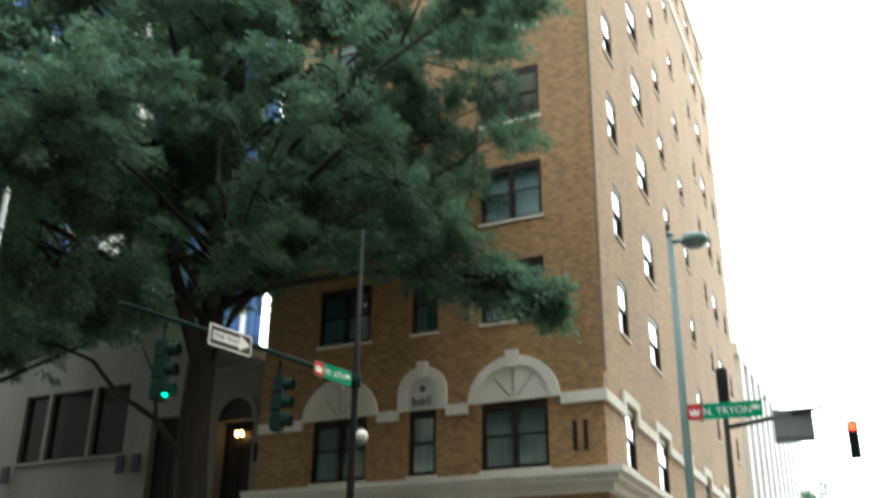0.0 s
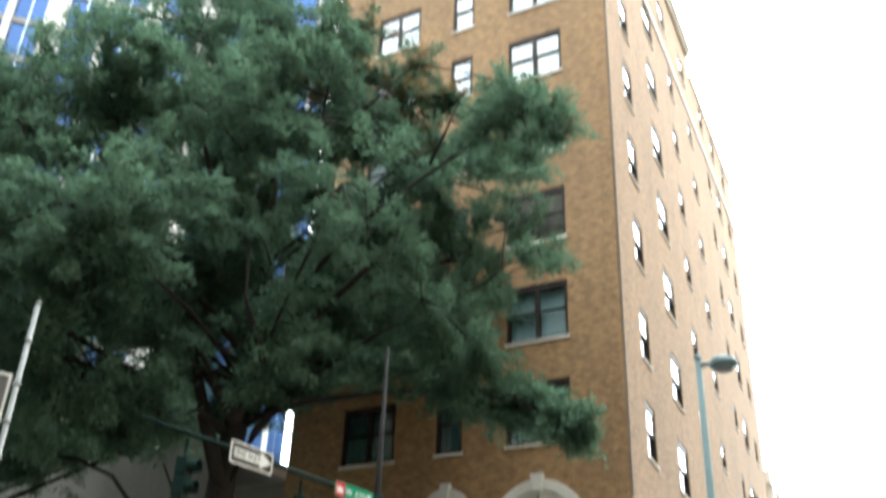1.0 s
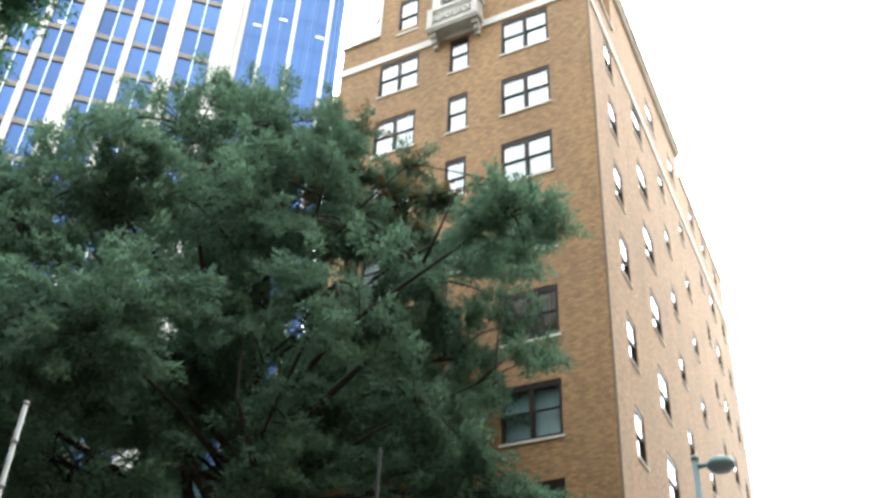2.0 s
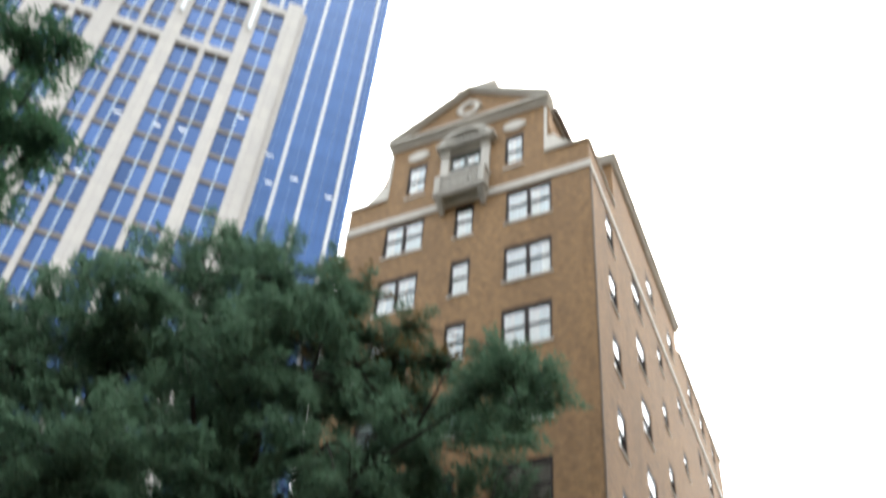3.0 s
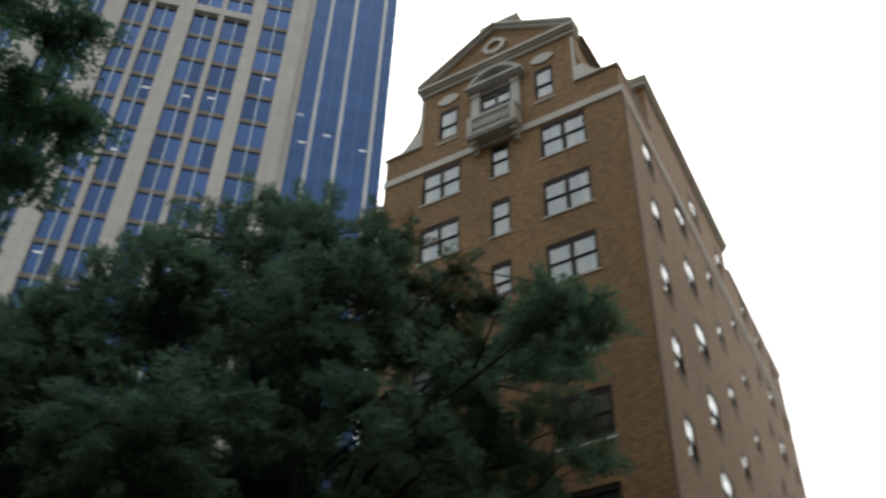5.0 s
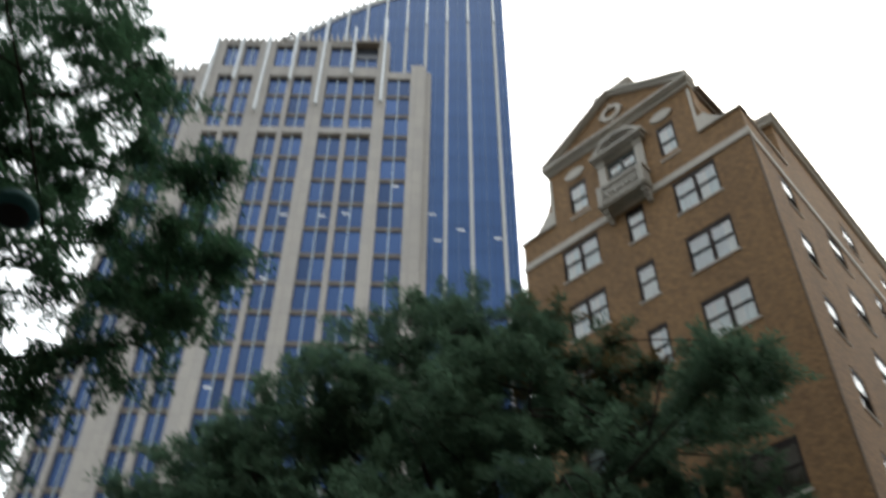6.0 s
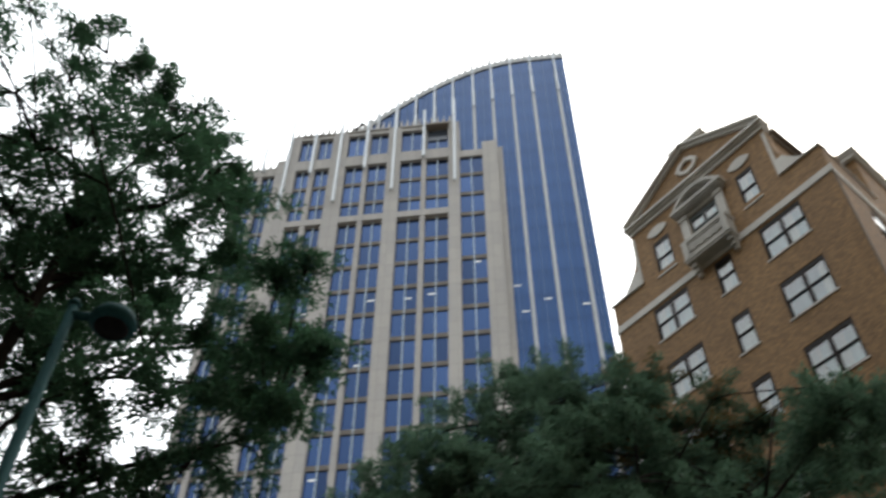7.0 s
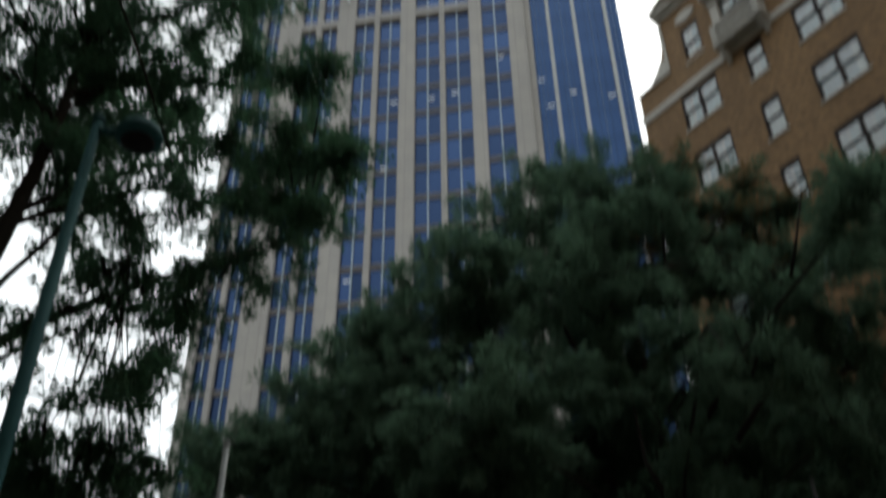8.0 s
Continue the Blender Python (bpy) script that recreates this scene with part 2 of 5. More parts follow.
LEAF_DRY = leaf_material("dry_oak_leaf", (0.085, 0.072, 0.040), (0.165, 0.125, 0.070), (0.16, 0.12, 0.05))
# tan picked so an unseen block bounces warm light onto the hotel's side
TAN_BOUNCE = mottled("tan_bounce", (0.27, 0.20, 0.115), (0.38, 0.29, 0.175), 0.85, 0, 0.1, 3, 0.1, True)
ASPHALT = mottled("asphalt", (0.04, 0.04, 0.042), (0.065, 0.065, 0.066), 0.9, 0, 0.3, 30, 0.4)
CONCRETE = mottled("pavement_concrete", (0.19, 0.185, 0.17), (0.28, 0.27, 0.25), 0.9, 0, 0.4, 20, 0.3)
EARTH = mottled("far_ground", (0.09, 0.09, 0.085), (0.15, 0.145, 0.13), 0.95, 0, 0.02, 1, 0.0)
WHITE_PANEL = mottled("white_panel", (0.50, 0.50, 0.49), (0.64, 0.64, 0.63), 0.6, 0, 0.2, 5, 0.05, True)
SHADE_GLASS = plain("dark_office_glass", (0.05, 0.06, 0.075), 0.15, 0.2)
PALE_RIB = mottled("pale_rib_metal", (0.37, 0.375, 0.37), (0.47, 0.475, 0.465), 0.55, 0.1, 0.2, 4, 0.0)
ROOFING = mottled("roof_gravel", (0.12, 0.12, 0.115), (0.2, 0.2, 0.19), 0.95, 0, 0.4, 12, 0.3)


# ---------------------------------------------------------------- mesh helpers
class Shape:
    """Vertices and faces, gathered piece by piece."""

    def __init__(self):
        self.v, self.f = [], []

    def box(self, x0, y0, z0, x1, y1, z1):
        n = len(self.v)
        self.v += [(x0, y0, z0), (x1, y0, z0), (x1, y1, z0), (x0, y1, z0), (x0, y0, z1), (x1, y0, z1), (x1, y1, z1), (x0, y1, z1)]
        self.f += [tuple(n + i for i in q) for q in ((3, 2, 1, 0), (4, 5, 6, 7), (0, 1, 5, 4), (1, 2, 6, 5), (2, 3, 7, 6), (3, 0, 4, 7))]
        return self

    def prism(self, outline, y0, y1):
        """An outline of (x, z), counter-clockwise seen from outside (-y), from y0 to y1."""
        n, k = len(self.v), len(outline)
        self.v += [(x, y0, z) for x, z in outline] + [(x, y1, z) for x, z in outline]
        self.f += [tuple(range(n, n + k)), tuple(range(n + 2 * k - 1, n + k - 1, -1))]
        self.f += [(n + i, n + k + i, n + k + (i + 1) % k, n + (i + 1) % k) for i in range(k)]
        return self

    def ring(self, cx, cz, r0, r1, y0, y1, a0=0.0, a1=180.0, steps=20, squash=1.0):
        """A moulded arch between two radii."""
        n = len(self.v)
        for i in range(steps + 1):
            a = radians(a0 + (a1 - a0) * i / steps)
            c, s = math.cos(a), math.sin(a) * squash
            self.v += [(cx + r0 * c, y0, cz + r0 * s), (cx + r1 * c, y0, cz + r1 * s), (cx + r1 * c, y1, cz + r1 * s), (cx + r0 * c, y1, cz + r0 * s)]
        for i in range(steps):
            p, q = n + 4 * i, n + 4 * i + 4
            self.f += [(p + j, p + (j + 1) % 4, q + (j + 1) % 4, q + j) for j in range(4)]
        self.f += [(n, n + 3, n + 2, n + 1), tuple(n + 4 * steps + j for j in range(4))]
        return self

    def tube(self, pts, radii, sides=8):
        """A tapered round limb along points."""
        n = len(self.v)
        pts = [Vector(p) for p in pts]
        for i, p in enumerate(pts):
            d = (pts[min(i + 1, len(pts) - 1)] - pts[max(i - 1, 0)]).normalized()
            u = d.cross(Vector((0.31, 0.17, 0.93)))
            if u.length < 0.05:
                u = d.cross(Vector((1, 0, 0)))
            u.normalize()
            w = d.cross(u)
            for k in range(sides):
                a = 2 * math.pi * k / sides
                self.v.append(tuple(p + (u * math.cos(a) + w * math.sin(a)) * radii[i]))
        for i in range(len(pts) - 1):
            for k in range(sides):
                a, b = n + i * sides + k, n + i * sides + (k + 1) % sides
                self.f.append((a, b, b + sides, a + sides))
        self.f += [tuple(range(n + sides - 1, n - 1, -1)), tuple(range(n + (len(pts) - 1) * sides, n + len(pts) * sides))]
        return self

    def lathe(self, profile, cx=0.0, cy=0.0, sides=20):
        """A turned body from (radius, z) pairs, bottom to top."""
        n = len(self.v)
        for r, z in profile:
            self.v += [(cx + r * math.cos(2 * math.pi * k / sides), cy + r * math.sin(2 * math.pi * k / sides), z) for k in range(sides)]
        for i in range(len(profile) - 1):
            for k in range(sides):
                a, b = n + i * sides + k, n + i * sides + (k + 1) % sides
                self.f.append((a, b, b + sides, a + sides))
        self.f += [tuple(range(n + sides - 1, n - 1, -1)), tuple(range(n + (len(profile) - 1) * sides, n + len(profile) * sides))]
        return self

    def wall(self, x0, z0, x1, z1, depth, holes):
        """A wall with its outer face at y = 0 and openings (x0, z0, x1, z1) right through."""
        xs = sorted({x0, x1, *[h[0] for h in holes], *[h[2] for h in holes]})
        zs = sorted({z0, z1, *[h[1] for h in holes], *[h[3] for h in holes]})
        xs, zs = [x for x in xs if x0 <= x <= x1], [z for z in zs if z0 <= z <= z1]
        nx, nz = len(xs), len(zs)
        n = len(self.v)
        self.v += [(x, 0, z) for z in zs for x in xs] + [(x, depth, z) for z in zs for x in xs]

        def solid(i, j):
            if not (0 <= i < nx - 1 and 0 <= j < nz - 1):
                return False
            cx, cz = (xs[i] + xs[i + 1]) / 2, (zs[j] + zs[j + 1]) / 2
            return not any(h[0] < cx < h[2] and h[1] < cz < h[3] for h in holes)

        for j in range(nz):
            for i in range(nx):
                a = n + j * nx + i
                bk = a + nx * nz
                if solid(i, j):
                    self.f += [(a, a + 1, a + nx + 1, a + nx), (bk, bk + nx, bk + nx + 1, bk + 1)]
                if j < nz - 1 and solid(i - 1, j) != solid(i, j):
                    q = (a, a + nx, bk + nx, bk)
                    self.f.append(q if solid(i, j) else q[::-1])
                if i < nx - 1 and solid(i, j - 1) != solid(i, j):
                    q = (a, bk, bk + 1, a + 1)
                    self.f.append(q if solid(i, j) else q[::-1])
        return self

    def mesh(self, name):
        me = bpy.data.meshes.new(name)
        me.from_pydata(self.v, [], self.f)
        me.update()
        return me


def part(name, shape, material, parent, label="", smooth=False, at=None):
    """One mesh object under a thing or a part. shape: a Shape, or a mesh to share."""
    me = shape.mesh(name) if isinstance(shape, Shape) else shape
    if not me.materials:
        me.materials.append(material)
    if smooth:
        me.polygons.foreach_set("use_smooth", [True] * len(me.polygons))
    ob = new(name, me)
    ob.parent = parent
    if at is not None:
        ob.matrix_basis = at
    return tagged(ob, label) if label else ob


def thing(name, at, label, category, group="", kind=""):
    ob = new(name)
    ob.empty_display_size = 0.3
    ob.matrix_basis = at
    return tagged(ob, label, category, group, kind)


# ---------------------------------------------------------------- ground and streets
def slab(name, x0, y0, x1, y1, z0, z1, material, label, category):
    ob = new(name, Shape().box(x0, y0, z0, x1, y1, z1).mesh(name))
    ob.data.materials.append(material)
    return tagged(ob, label, category, kind="structure")


slab("ground", -1500, -1500, 1500, 1500, -0.5, -0.2, EARTH, "flat city ground reaching the horizon", "ground")
slab("road_side_street", -80, 2.2, -0.504, 11.5, -0.198, -0.15, ASPHALT, "grey asphalt side street", "road")
slab("road_main_street", -0.5, -80, 13.0, 120, -0.198, -0.15, ASPHALT, "grey asphalt main street", "road")
slab("pavement_near", -80, -12, 1.6, 2.2, -0.19, 0.0, CONCRETE, "concrete pavement with raised kerb where the viewer stands", "pavement")
slab("pavement_far", -80, 11.5, -0.5, 27.0, -0.198, 0.0, CONCRETE, "concrete pavement before the brick hotel", "pavement")
slab("pavement_side", -7.0, 27.004, -0.5, 120, -0.198, 0.0, CONCRETE, "concrete pavement along the main street", "pavement")

# ---------------------------------------------------------------- brick hotel
CX, CY = -7.1, 25.0
AF, AR = -1.6, 1.45                       # how far the two walls turn from the street grid
hotel = thing("brick_hotel", pose(CX, CY, 0), "eleven-storey tan brick hotel with stone trim and gabled front", "building")
FRONT = pose(0, 0, 0, 0, 0, AF)           # x to the right along the front, y inwards
SIDE = pose(0, 0, 0, 0, 0, 90 + AR)       # x away along the side street front, y inwards
FW, SL = 11.2, 28.0
TOPS = [30.3, 27.1, 23.85, 20.6, 17.3, 13.95, 10.8]
FRONT_COLS = [(-3.58, -1.6, 2), (-5.87, -5.0, 1), (-9.18, -7.3, 2)]
SIDE_COLS = [(2.3, 3.4, 1.75, 0.0), (6.45, 7.95, 1.75, 0.15), (10.95, 11.9, 1.4, -0.2), (15.0, 15.95, 1.2, -0.3), (19.7, 20.4, 1.2, -0.4), (22.2, 23.4, 1.6, -0.1), (25.4, 26.2, 1.3, -0.2)]
WIN_H = 1.85
H0 = EYE


def double_hung(width, height, count):
    """Meshes of a double-hung window: frame, sashes, panes, what hangs behind, sill."""
    e, m = 0.07, height * 0.5
    step = width / count
    openings = [(i * step + (e if i == 0 else e * 0.6), e, (i + 1) * step - (e if i == count - 1 else e * 0.6), height - 0.19) for i in range(count)]
    kit = dict(window=Shape().wall(0, 0, width, height, 0.15, openings).mesh("window"), openings=openings, middle=m)
    w, zt = openings[0][2] - openings[0][0], height - 0.19
    g = 0.045
    kit["upper_sash"] = Shape().wall(0, m - 0.03, w, zt, 0.04, [(g, m + 0.03, w - g, zt - g)]).mesh("upper_sash")
    kit["lower_sash"] = Shape().wall(0, e, w, m + 0.03, 0.04, [(g, e + 0.06, w - g, m - 0.025)]).mesh("lower_sash")
    kit["upper_pane"] = Shape().box(g, 0, m + 0.03, w - g, 0.006, zt - g).mesh("upper_pane")
    kit["lower_pane"] = Shape().box(g, 0, e + 0.06, w - g, 0.006, m - 0.025).mesh("lower_pane")
    cu = Shape()
    k = max(10, int(width * 22))
    for i in range(k + 1):
        x = width * i / k
        y = 0.19 + 0.012 * math.sin(i * 1.9) + 0.008 * math.sin(i * 0.7)
        cu.v += [(x, y, 0), (x, y, height), (x, y + 0.03, height), (x, y + 0.03, 0)]
    for i in range(k):
        p, q = 4 * i, 4 * i + 4
        cu.f += [(p + j, q + j, q + (j + 1) % 4, p + (j + 1) % 4) for j in range(4)]
    kit["curtain"] = cu.mesh("curtain")
    dr = Shape()
    for i in range(7):
        x = e + min(0.4, step * 0.42) * i / 6
        y = 0.165 + 0.014 * (i % 2)
        dr.v += [(x, y, 0.02), (x, y, height - 0.1), (x, y + 0.008, height - 0.1), (x, y + 0.008, 0.02)]
    for i in range(6):
        p, q = 4 * i, 4 * i + 4
        dr.f += [(p + j, q + j, q + (j + 1) % 4, p + (j + 1) % 4) for j in range(4)]
    kit["drape"] = dr.mesh("drape")
    kit["sill"] = Shape().box(-0.05, -0.045, -0.075, width + 0.05, 0.2, 0).mesh("sill")
    return kit


def put_window(kit, parent, wall, x, z, behind, sash=WINDOW_PAINT, label=""):
    w = part("window", kit["window"], sash, parent, label, at=wall @ pose(x, 0.025, z))
    for a, z0, b, z1 in kit["openings"]:
        for k, y, m in (("upper_sash", 0.02, sash), ("lower_sash", 0.065, sash), ("upper_pane", 0.028, CLEAR), ("lower_pane", 0.085, CLEAR)):
            me = kit[k]
            if m is CLEAR and not me.materials:
                me.materials.append(CLEAR)
                me.materials.append(CLEAR_BACK)
                for f in me.polygons:
                    f.material_index = 0 if f.normal.y < -0.5 else 1
            o = part(k, me, m, w, at=pose(a, y, 0))
            if m is CLEAR:
                o.visible_shadow = False
    c = new("curtain", kit["curtain"])
    if not c.data.materials:
        c.data.materials.append(behind)
    c.parent = w
    c.matrix_basis = pose(0, -0.025, 0)
    c.material_slots[0].link = "OBJECT"
    c.material_slots[0].material = behind
    if behind is CURTAIN:
        k = WINDOW_RNG.random()
        if k < 0.75:
            part("drape", kit["drape"], DRAPE, w, at=pose(0, -0.025, 0))
        if k > 0.45 and len(kit["openings"]) > 1:
            part("drape", kit["drape"], DRAPE, w, at=pose(kit["openings"][1][0] - 0.07 + 0.5 * (k > 0.8), -0.025, 0))
    part("sill", kit["sill"], CAST_STONE, w, at=pose(0, -0.025, 0))
    return w


KITS = {}
WINDOW_RNG = random.Random(77)


def kit_for(width, height, count):
    key = (round(width, 2), round(height, 2), count)
    if key not in KITS:
        KITS[key] = double_hung(width, height, count)
    return KITS[key]


# front wall
rng = random.Random(5)
front_holes, front_wins = [], []
for top in TOPS:
    for x0, x1, n in FRONT_COLS:
        front_holes.append((x0, H0 + top - WIN_H, x1, H0 + top))
        front_wins.append((x0, H0 + top - WIN_H, x1 - x0, WIN_H, n, top))
for x0, x1, n in FRONT_COLS:
    front_holes.append((x0, H0 + 4.75, x1, H0 + 6.62))
    front_wins.append((x0, H0 + 4.75, x1 - x0, 1.87, n, 6.6))
PARAPET = H0 + 32.12
part("front_wall", Shape().wall(-FW, 0, 0, PARAPET, 0.38, front_holes), BRICK, hotel, at=FRONT)
for x, z, w, h, n, top in front_wins:
    behind = CURTAIN
    if top == 17.3 and x > -4:
        behind = BOARD
    elif top < 17 and top > 9 and x > -4:
        behind = BLIND
    put_window(kit_for(w, h, n), hotel, FRONT, x, z, behind, WINDOW_PAINT)

# side wall: main part, attic and its windows
side_holes, side_wins = [], []
for top in TOPS:
    for i, (x0, x1, h, dz) in enumerate(SIDE_COLS):
        z1 = H0 + top + dz - 0.1
        side_holes.append((x0, z1 - h, x1, z1))
        side_wins.append((x0, z1 - h, x1 - x0, h, 1))
for i, (x0, x1, h, dz) in enumerate(SIDE_COLS):
    z1 = H0 + 6.75
    side_holes.append((x0, z1 - 1.75, x1, z1))
    side_wins.append((x0, z1 - 1.75, x1 - x0, 1.75, 1))
for x0, x1 in ((9.8, 11.2), (14.1, 15.3), (18.8, 19.8), (21.9, 22.9), (25.0, 25.9)):
    side_holes.append((x0, H0 + 32.0, x1, H0 + 33.5))
    side_wins.append((x0, H0 + 32.0, x1 - x0, 1.5, 1))
low = [h for h in side_holes if h[3] < H0 + 31]
high = [h for h in side_holes if h[1] > H0 + 31]
part("side_wall", Shape().wall(0.004, 0, SL, H0 + 31.0, 0.38, low), BRICK, hotel, at=SIDE)
part("side_parapet", Shape().wall(0.004, H0 + 31.0, 4.0, PARAPET, 0.38, []), BRICK, hotel, at=SIDE)
part("attic_wall", Shape().wall(4.0, H0 + 31.0, 16.6, H0 + 35.3, 0.38, [h for h in high if h[2] < 16.6]), BRICK, hotel, at=SIDE)
part("attic_wall", Shape().wall(16.6, H0 + 31.0, SL, H0 + 33.9, 0.38, [h for h in high if h[0] > 16.6]), BRICK, hotel, at=SIDE)
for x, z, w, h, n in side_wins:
    # side windows without curtains get a sheet coloured as an unlit room
    put_window(kit_for(w, h, n), hotel, SIDE, x, z, CURTAIN if rng.random() < 0.55 else SHADE_BLACK)

# far walls, roofs
part("rear_wall", Shape().box(-FW + 0.4, SL - 0.4, 0, -1.3, SL - 0.02, H0 + 33.8), BRICK, hotel)
part("party_wall", Shape().box(-FW - 0.002, 0.76, 0, -FW + 0.38, SL - 0.42, H0 + 31.6), BRICK, hotel)
part("roof", Shape().box(-FW + 0.4, 0.9, H0 + 31.0, -0.9, SL - 0.5, H0 + 31.3), ROOFING, hotel)
part("attic_block", Shape().box(-9.6, 4.6, H0 + 31.32, -0.86, 16.4, H0 + 35.25), BRICK, hotel)

# stone bands, cornices
part("string_course", Shape().box(-FW - 0.03, -0.06, H0 + 30.42, 0.09, 0.05, H0 + 30.78), CAST_STONE, hotel, at=FRONT)
part("string_course", Shape().box(0.08, -0.06, H0 + 30.42, SL, 0.05, H0 + 30.78), CAST_STONE, hotel, at=SIDE)
part("coping", Shape().box(-FW - 0.08, -0.08, PARAPET, -9.6, 0.45, PARAPET + 0.1), CAST_STONE, hotel, at=FRONT)
part("coping", Shape().box(-1.9, -0.08, PARAPET, 0.08, 0.45, PARAPET + 0.1), CAST_STONE, hotel, at=FRONT)
part("coping", Shape().box(0.1, -0.08, PARAPET, 3.98, 0.45, PARAPET + 0.1), CAST_STONE, hotel, at=SIDE)
part("cornice", Shape().box(3.8, -0.14, H0 + 35.0, 16.7, 0.5, H0 + 35.22).box(3.75, -0.2, H0 + 35.22, 16.75, 0.5, H0 + 35.34)
     .box(3.7, -0.28, H0 + 35.34, 16.8, 0.5, H0 + 35.5), CAST_STONE, hotel, at=SIDE)
part("attic_return", Shape().box(4.0, 0.38, H0 + 31.0, 4.38, 2.2, H0 + 35.0).box(3.6, 0.5, H0 + 35.0, 4.4, 2.6, H0 + 35.5), BRICK, hotel, at=SIDE)
part("coping", Shape().box(16.92, -0.1, H0 + 33.9, SL + 0.1, 0.45, H0 + 34.05), CAST_STONE, hotel, at=SIDE)
part("cornice_course", Shape().box(-FW - 0.1, -0.2, H0 + 4.0, 0.2, 0.0, H0 + 4.25), CAST_STONE, hotel, at=FRONT)
part("cornice_course", Shape().box(-FW - 0.1, -0.42, H0 + 4.25, 0.42, 0.0, H0 + 4.42), CAST_STONE, hotel, at=FRONT)
part("cornice_course", Shape().box(-FW - 0.1, -0.55, H0 + 4.42, 0.55, 0.0, H0 + 4.58), CAST_STONE, hotel, at=FRONT)
part("cornice_course", Shape().box(0.0, -0.2, H0 + 4.0, SL, -0.002, H0 + 4.25), CAST_STONE, hotel, at=SIDE)
part("cornice_course", Shape().box(0.0, -0.42, H0 + 4.25, SL, -0.002, H0 + 4.42), CAST_STONE, hotel, at=SIDE)
part("cornice_course", Shape().box(0.0, -0.55, H0 + 4.42, SL, -0.002, H0 + 4.57), CAST_STONE, hotel, at=SIDE)

# arches over the second-storey windows, with the band that runs between them
for x0, x1, n in FRONT_COLS:
    cx, r = (x0 + x1) / 2, (x1 - x0) / 2
    base = H0 + 6.62
    stone = Shape()
    if n == 2:
        stone.ring(cx, base, r + 0.08, r + 0.38, -0.10, 0.02, 0, 180, 28, 0.93)
        stone.ring(cx, base, r - 0.02, r + 0.10, -0.05, 0.02, 0, 180, 28, 0.93)
    else:
        stone.ring(cx, base + 0.5, r + 0.05, r + 0.36, -0.10, 0.02, 0, 180, 24)
        stone.box(x0 - 0.36, -0.10, base, x0 - 0.05, 0.02, base + 0.5).box(x1 + 0.05, -0.10, base, x1 + 0.36, 0.02, base + 0.5)
    arch = part("arch", stone, CAST_STONE, hotel, "pale cast-stone arch moulding with keystone", at=FRONT)
    if n == 2:
        pan = [(cx + r * math.cos(radians(a)), base + 0.005 + r * 0.93 * math.sin(radians(a))) for a in range(0, 181, 10)]
        part("tympanum", Shape().prism(pan, -0.03, 0.01), CAST_STONE, arch)
        fan = Shape()
        for a in (50, 90, 130):
            c, s = math.cos(radians(a)), math.sin(radians(a))
            fan.tube([(cx + 0.15 * c, -0.035, base + 0.15 * s), (cx + (r - 0.1) * c, -0.035, base + (r - 0.1) * s)], [0.018, 0.018], 5)
        part("rib", fan, SPANDREL, arch)
        part("keystone", Shape().prism([(cx - 0.13, base + r * 0.93), (cx + 0.13, base + r * 0.93), (cx + 0.19, base + r * 0.93 + 0.5), (cx - 0.19, base + r * 0.93 + 0.5)], -0.17, 0.02), CAST_STONE, arch)
    else:
        pan = [(cx + (r + 0.05) * math.cos(radians(a)), base + 0.5 + (r + 0.05) * math.sin(radians(a))) for a in range(0, 181, 10)]
        part("tympanum", Shape().prism(pan + [(x0 - 0.05, base + 0.01), (x1 + 0.05, base + 0.01)], -0.03, 0.01), PALE_RIB, arch, "pale painted panel")
        part("keystone", Shape().prism([(cx - 0.1, base + 0.55 + r), (cx + 0.1, base + 0.55 + r), (cx + 0.16, base + r + 0.98), (cx - 0.16, base + r + 0.98)], -0.17, 0.02), CAST_STONE, arch)
        mark = Shape()
        for i, (w, h) in enumerate([(0.07, 0.3), (0.06, 0.2), (0.06, 0.2), (0.06, 0.26), (0.05, 0.2), (0.05, 0.28), (0.05, 0.3)]):
            mark.box(cx - 0.33 + i * 0.094, -0.04, base + 0.12, cx - 0.33 + i * 0.094 + w * 0.7, -0.03, base + 0.12 + h)
        mark.ring(cx, base + 0.62, 0.03, 0.09, -0.04, -0.03, 0, 360, 12)
        part("lettering", mark, SIGN_BLACK, arch, "dark illegible lettering on the panel")
for a, b in ((-FW, -9.58), (-6.92, -6.2), (-4.66, -3.98), (-1.2, 0.1)):
    part("second_floor_band", Shape().box(a, -0.10, H0 + 6.38, b, 0.02, H0 + 6.68), CAST_STONE, hotel, at=FRONT)
x = 0.1
for x0, x1, h, dz in SIDE_COLS + [(SL + 0.42, 0, 0, 0)]:
    a, b = x0 - 0.42, x1 + 0.42
    part("second_floor_band", Shape().box(x, -0.09, H0 + 6.38, a, 0.02, H0 + 6.68), CAST_STONE, hotel, at=SIDE)
    if x1:
        part("hood_side", Shape().box(a, -0.09, H0 + 6.38, a + 0.3, 0.02, H0 + 7.12), CAST_STONE, hotel, at=SIDE)
        part("hood_side", Shape().box(b - 0.3, -0.09, H0 + 6.38, b, 0.02, H0 + 7.12), CAST_STONE, hotel, at=SIDE)
        part("hood_head", Shape().box(a + 0.3, -0.09, H0 + 6.84, b - 0.3, 0.02, H0 + 7.12), CAST_STONE, hotel, at=SIDE)
    x = b
for x in (-0.55, -0.85):
    part("wall_slot", Shape().box(x - 0.06, -0.03, H0 + 5.1, x + 0.06, 0.01, H0 + 5.9), WINDOW_PAINT, hotel, "dark upright wall bracket", at=FRONT)
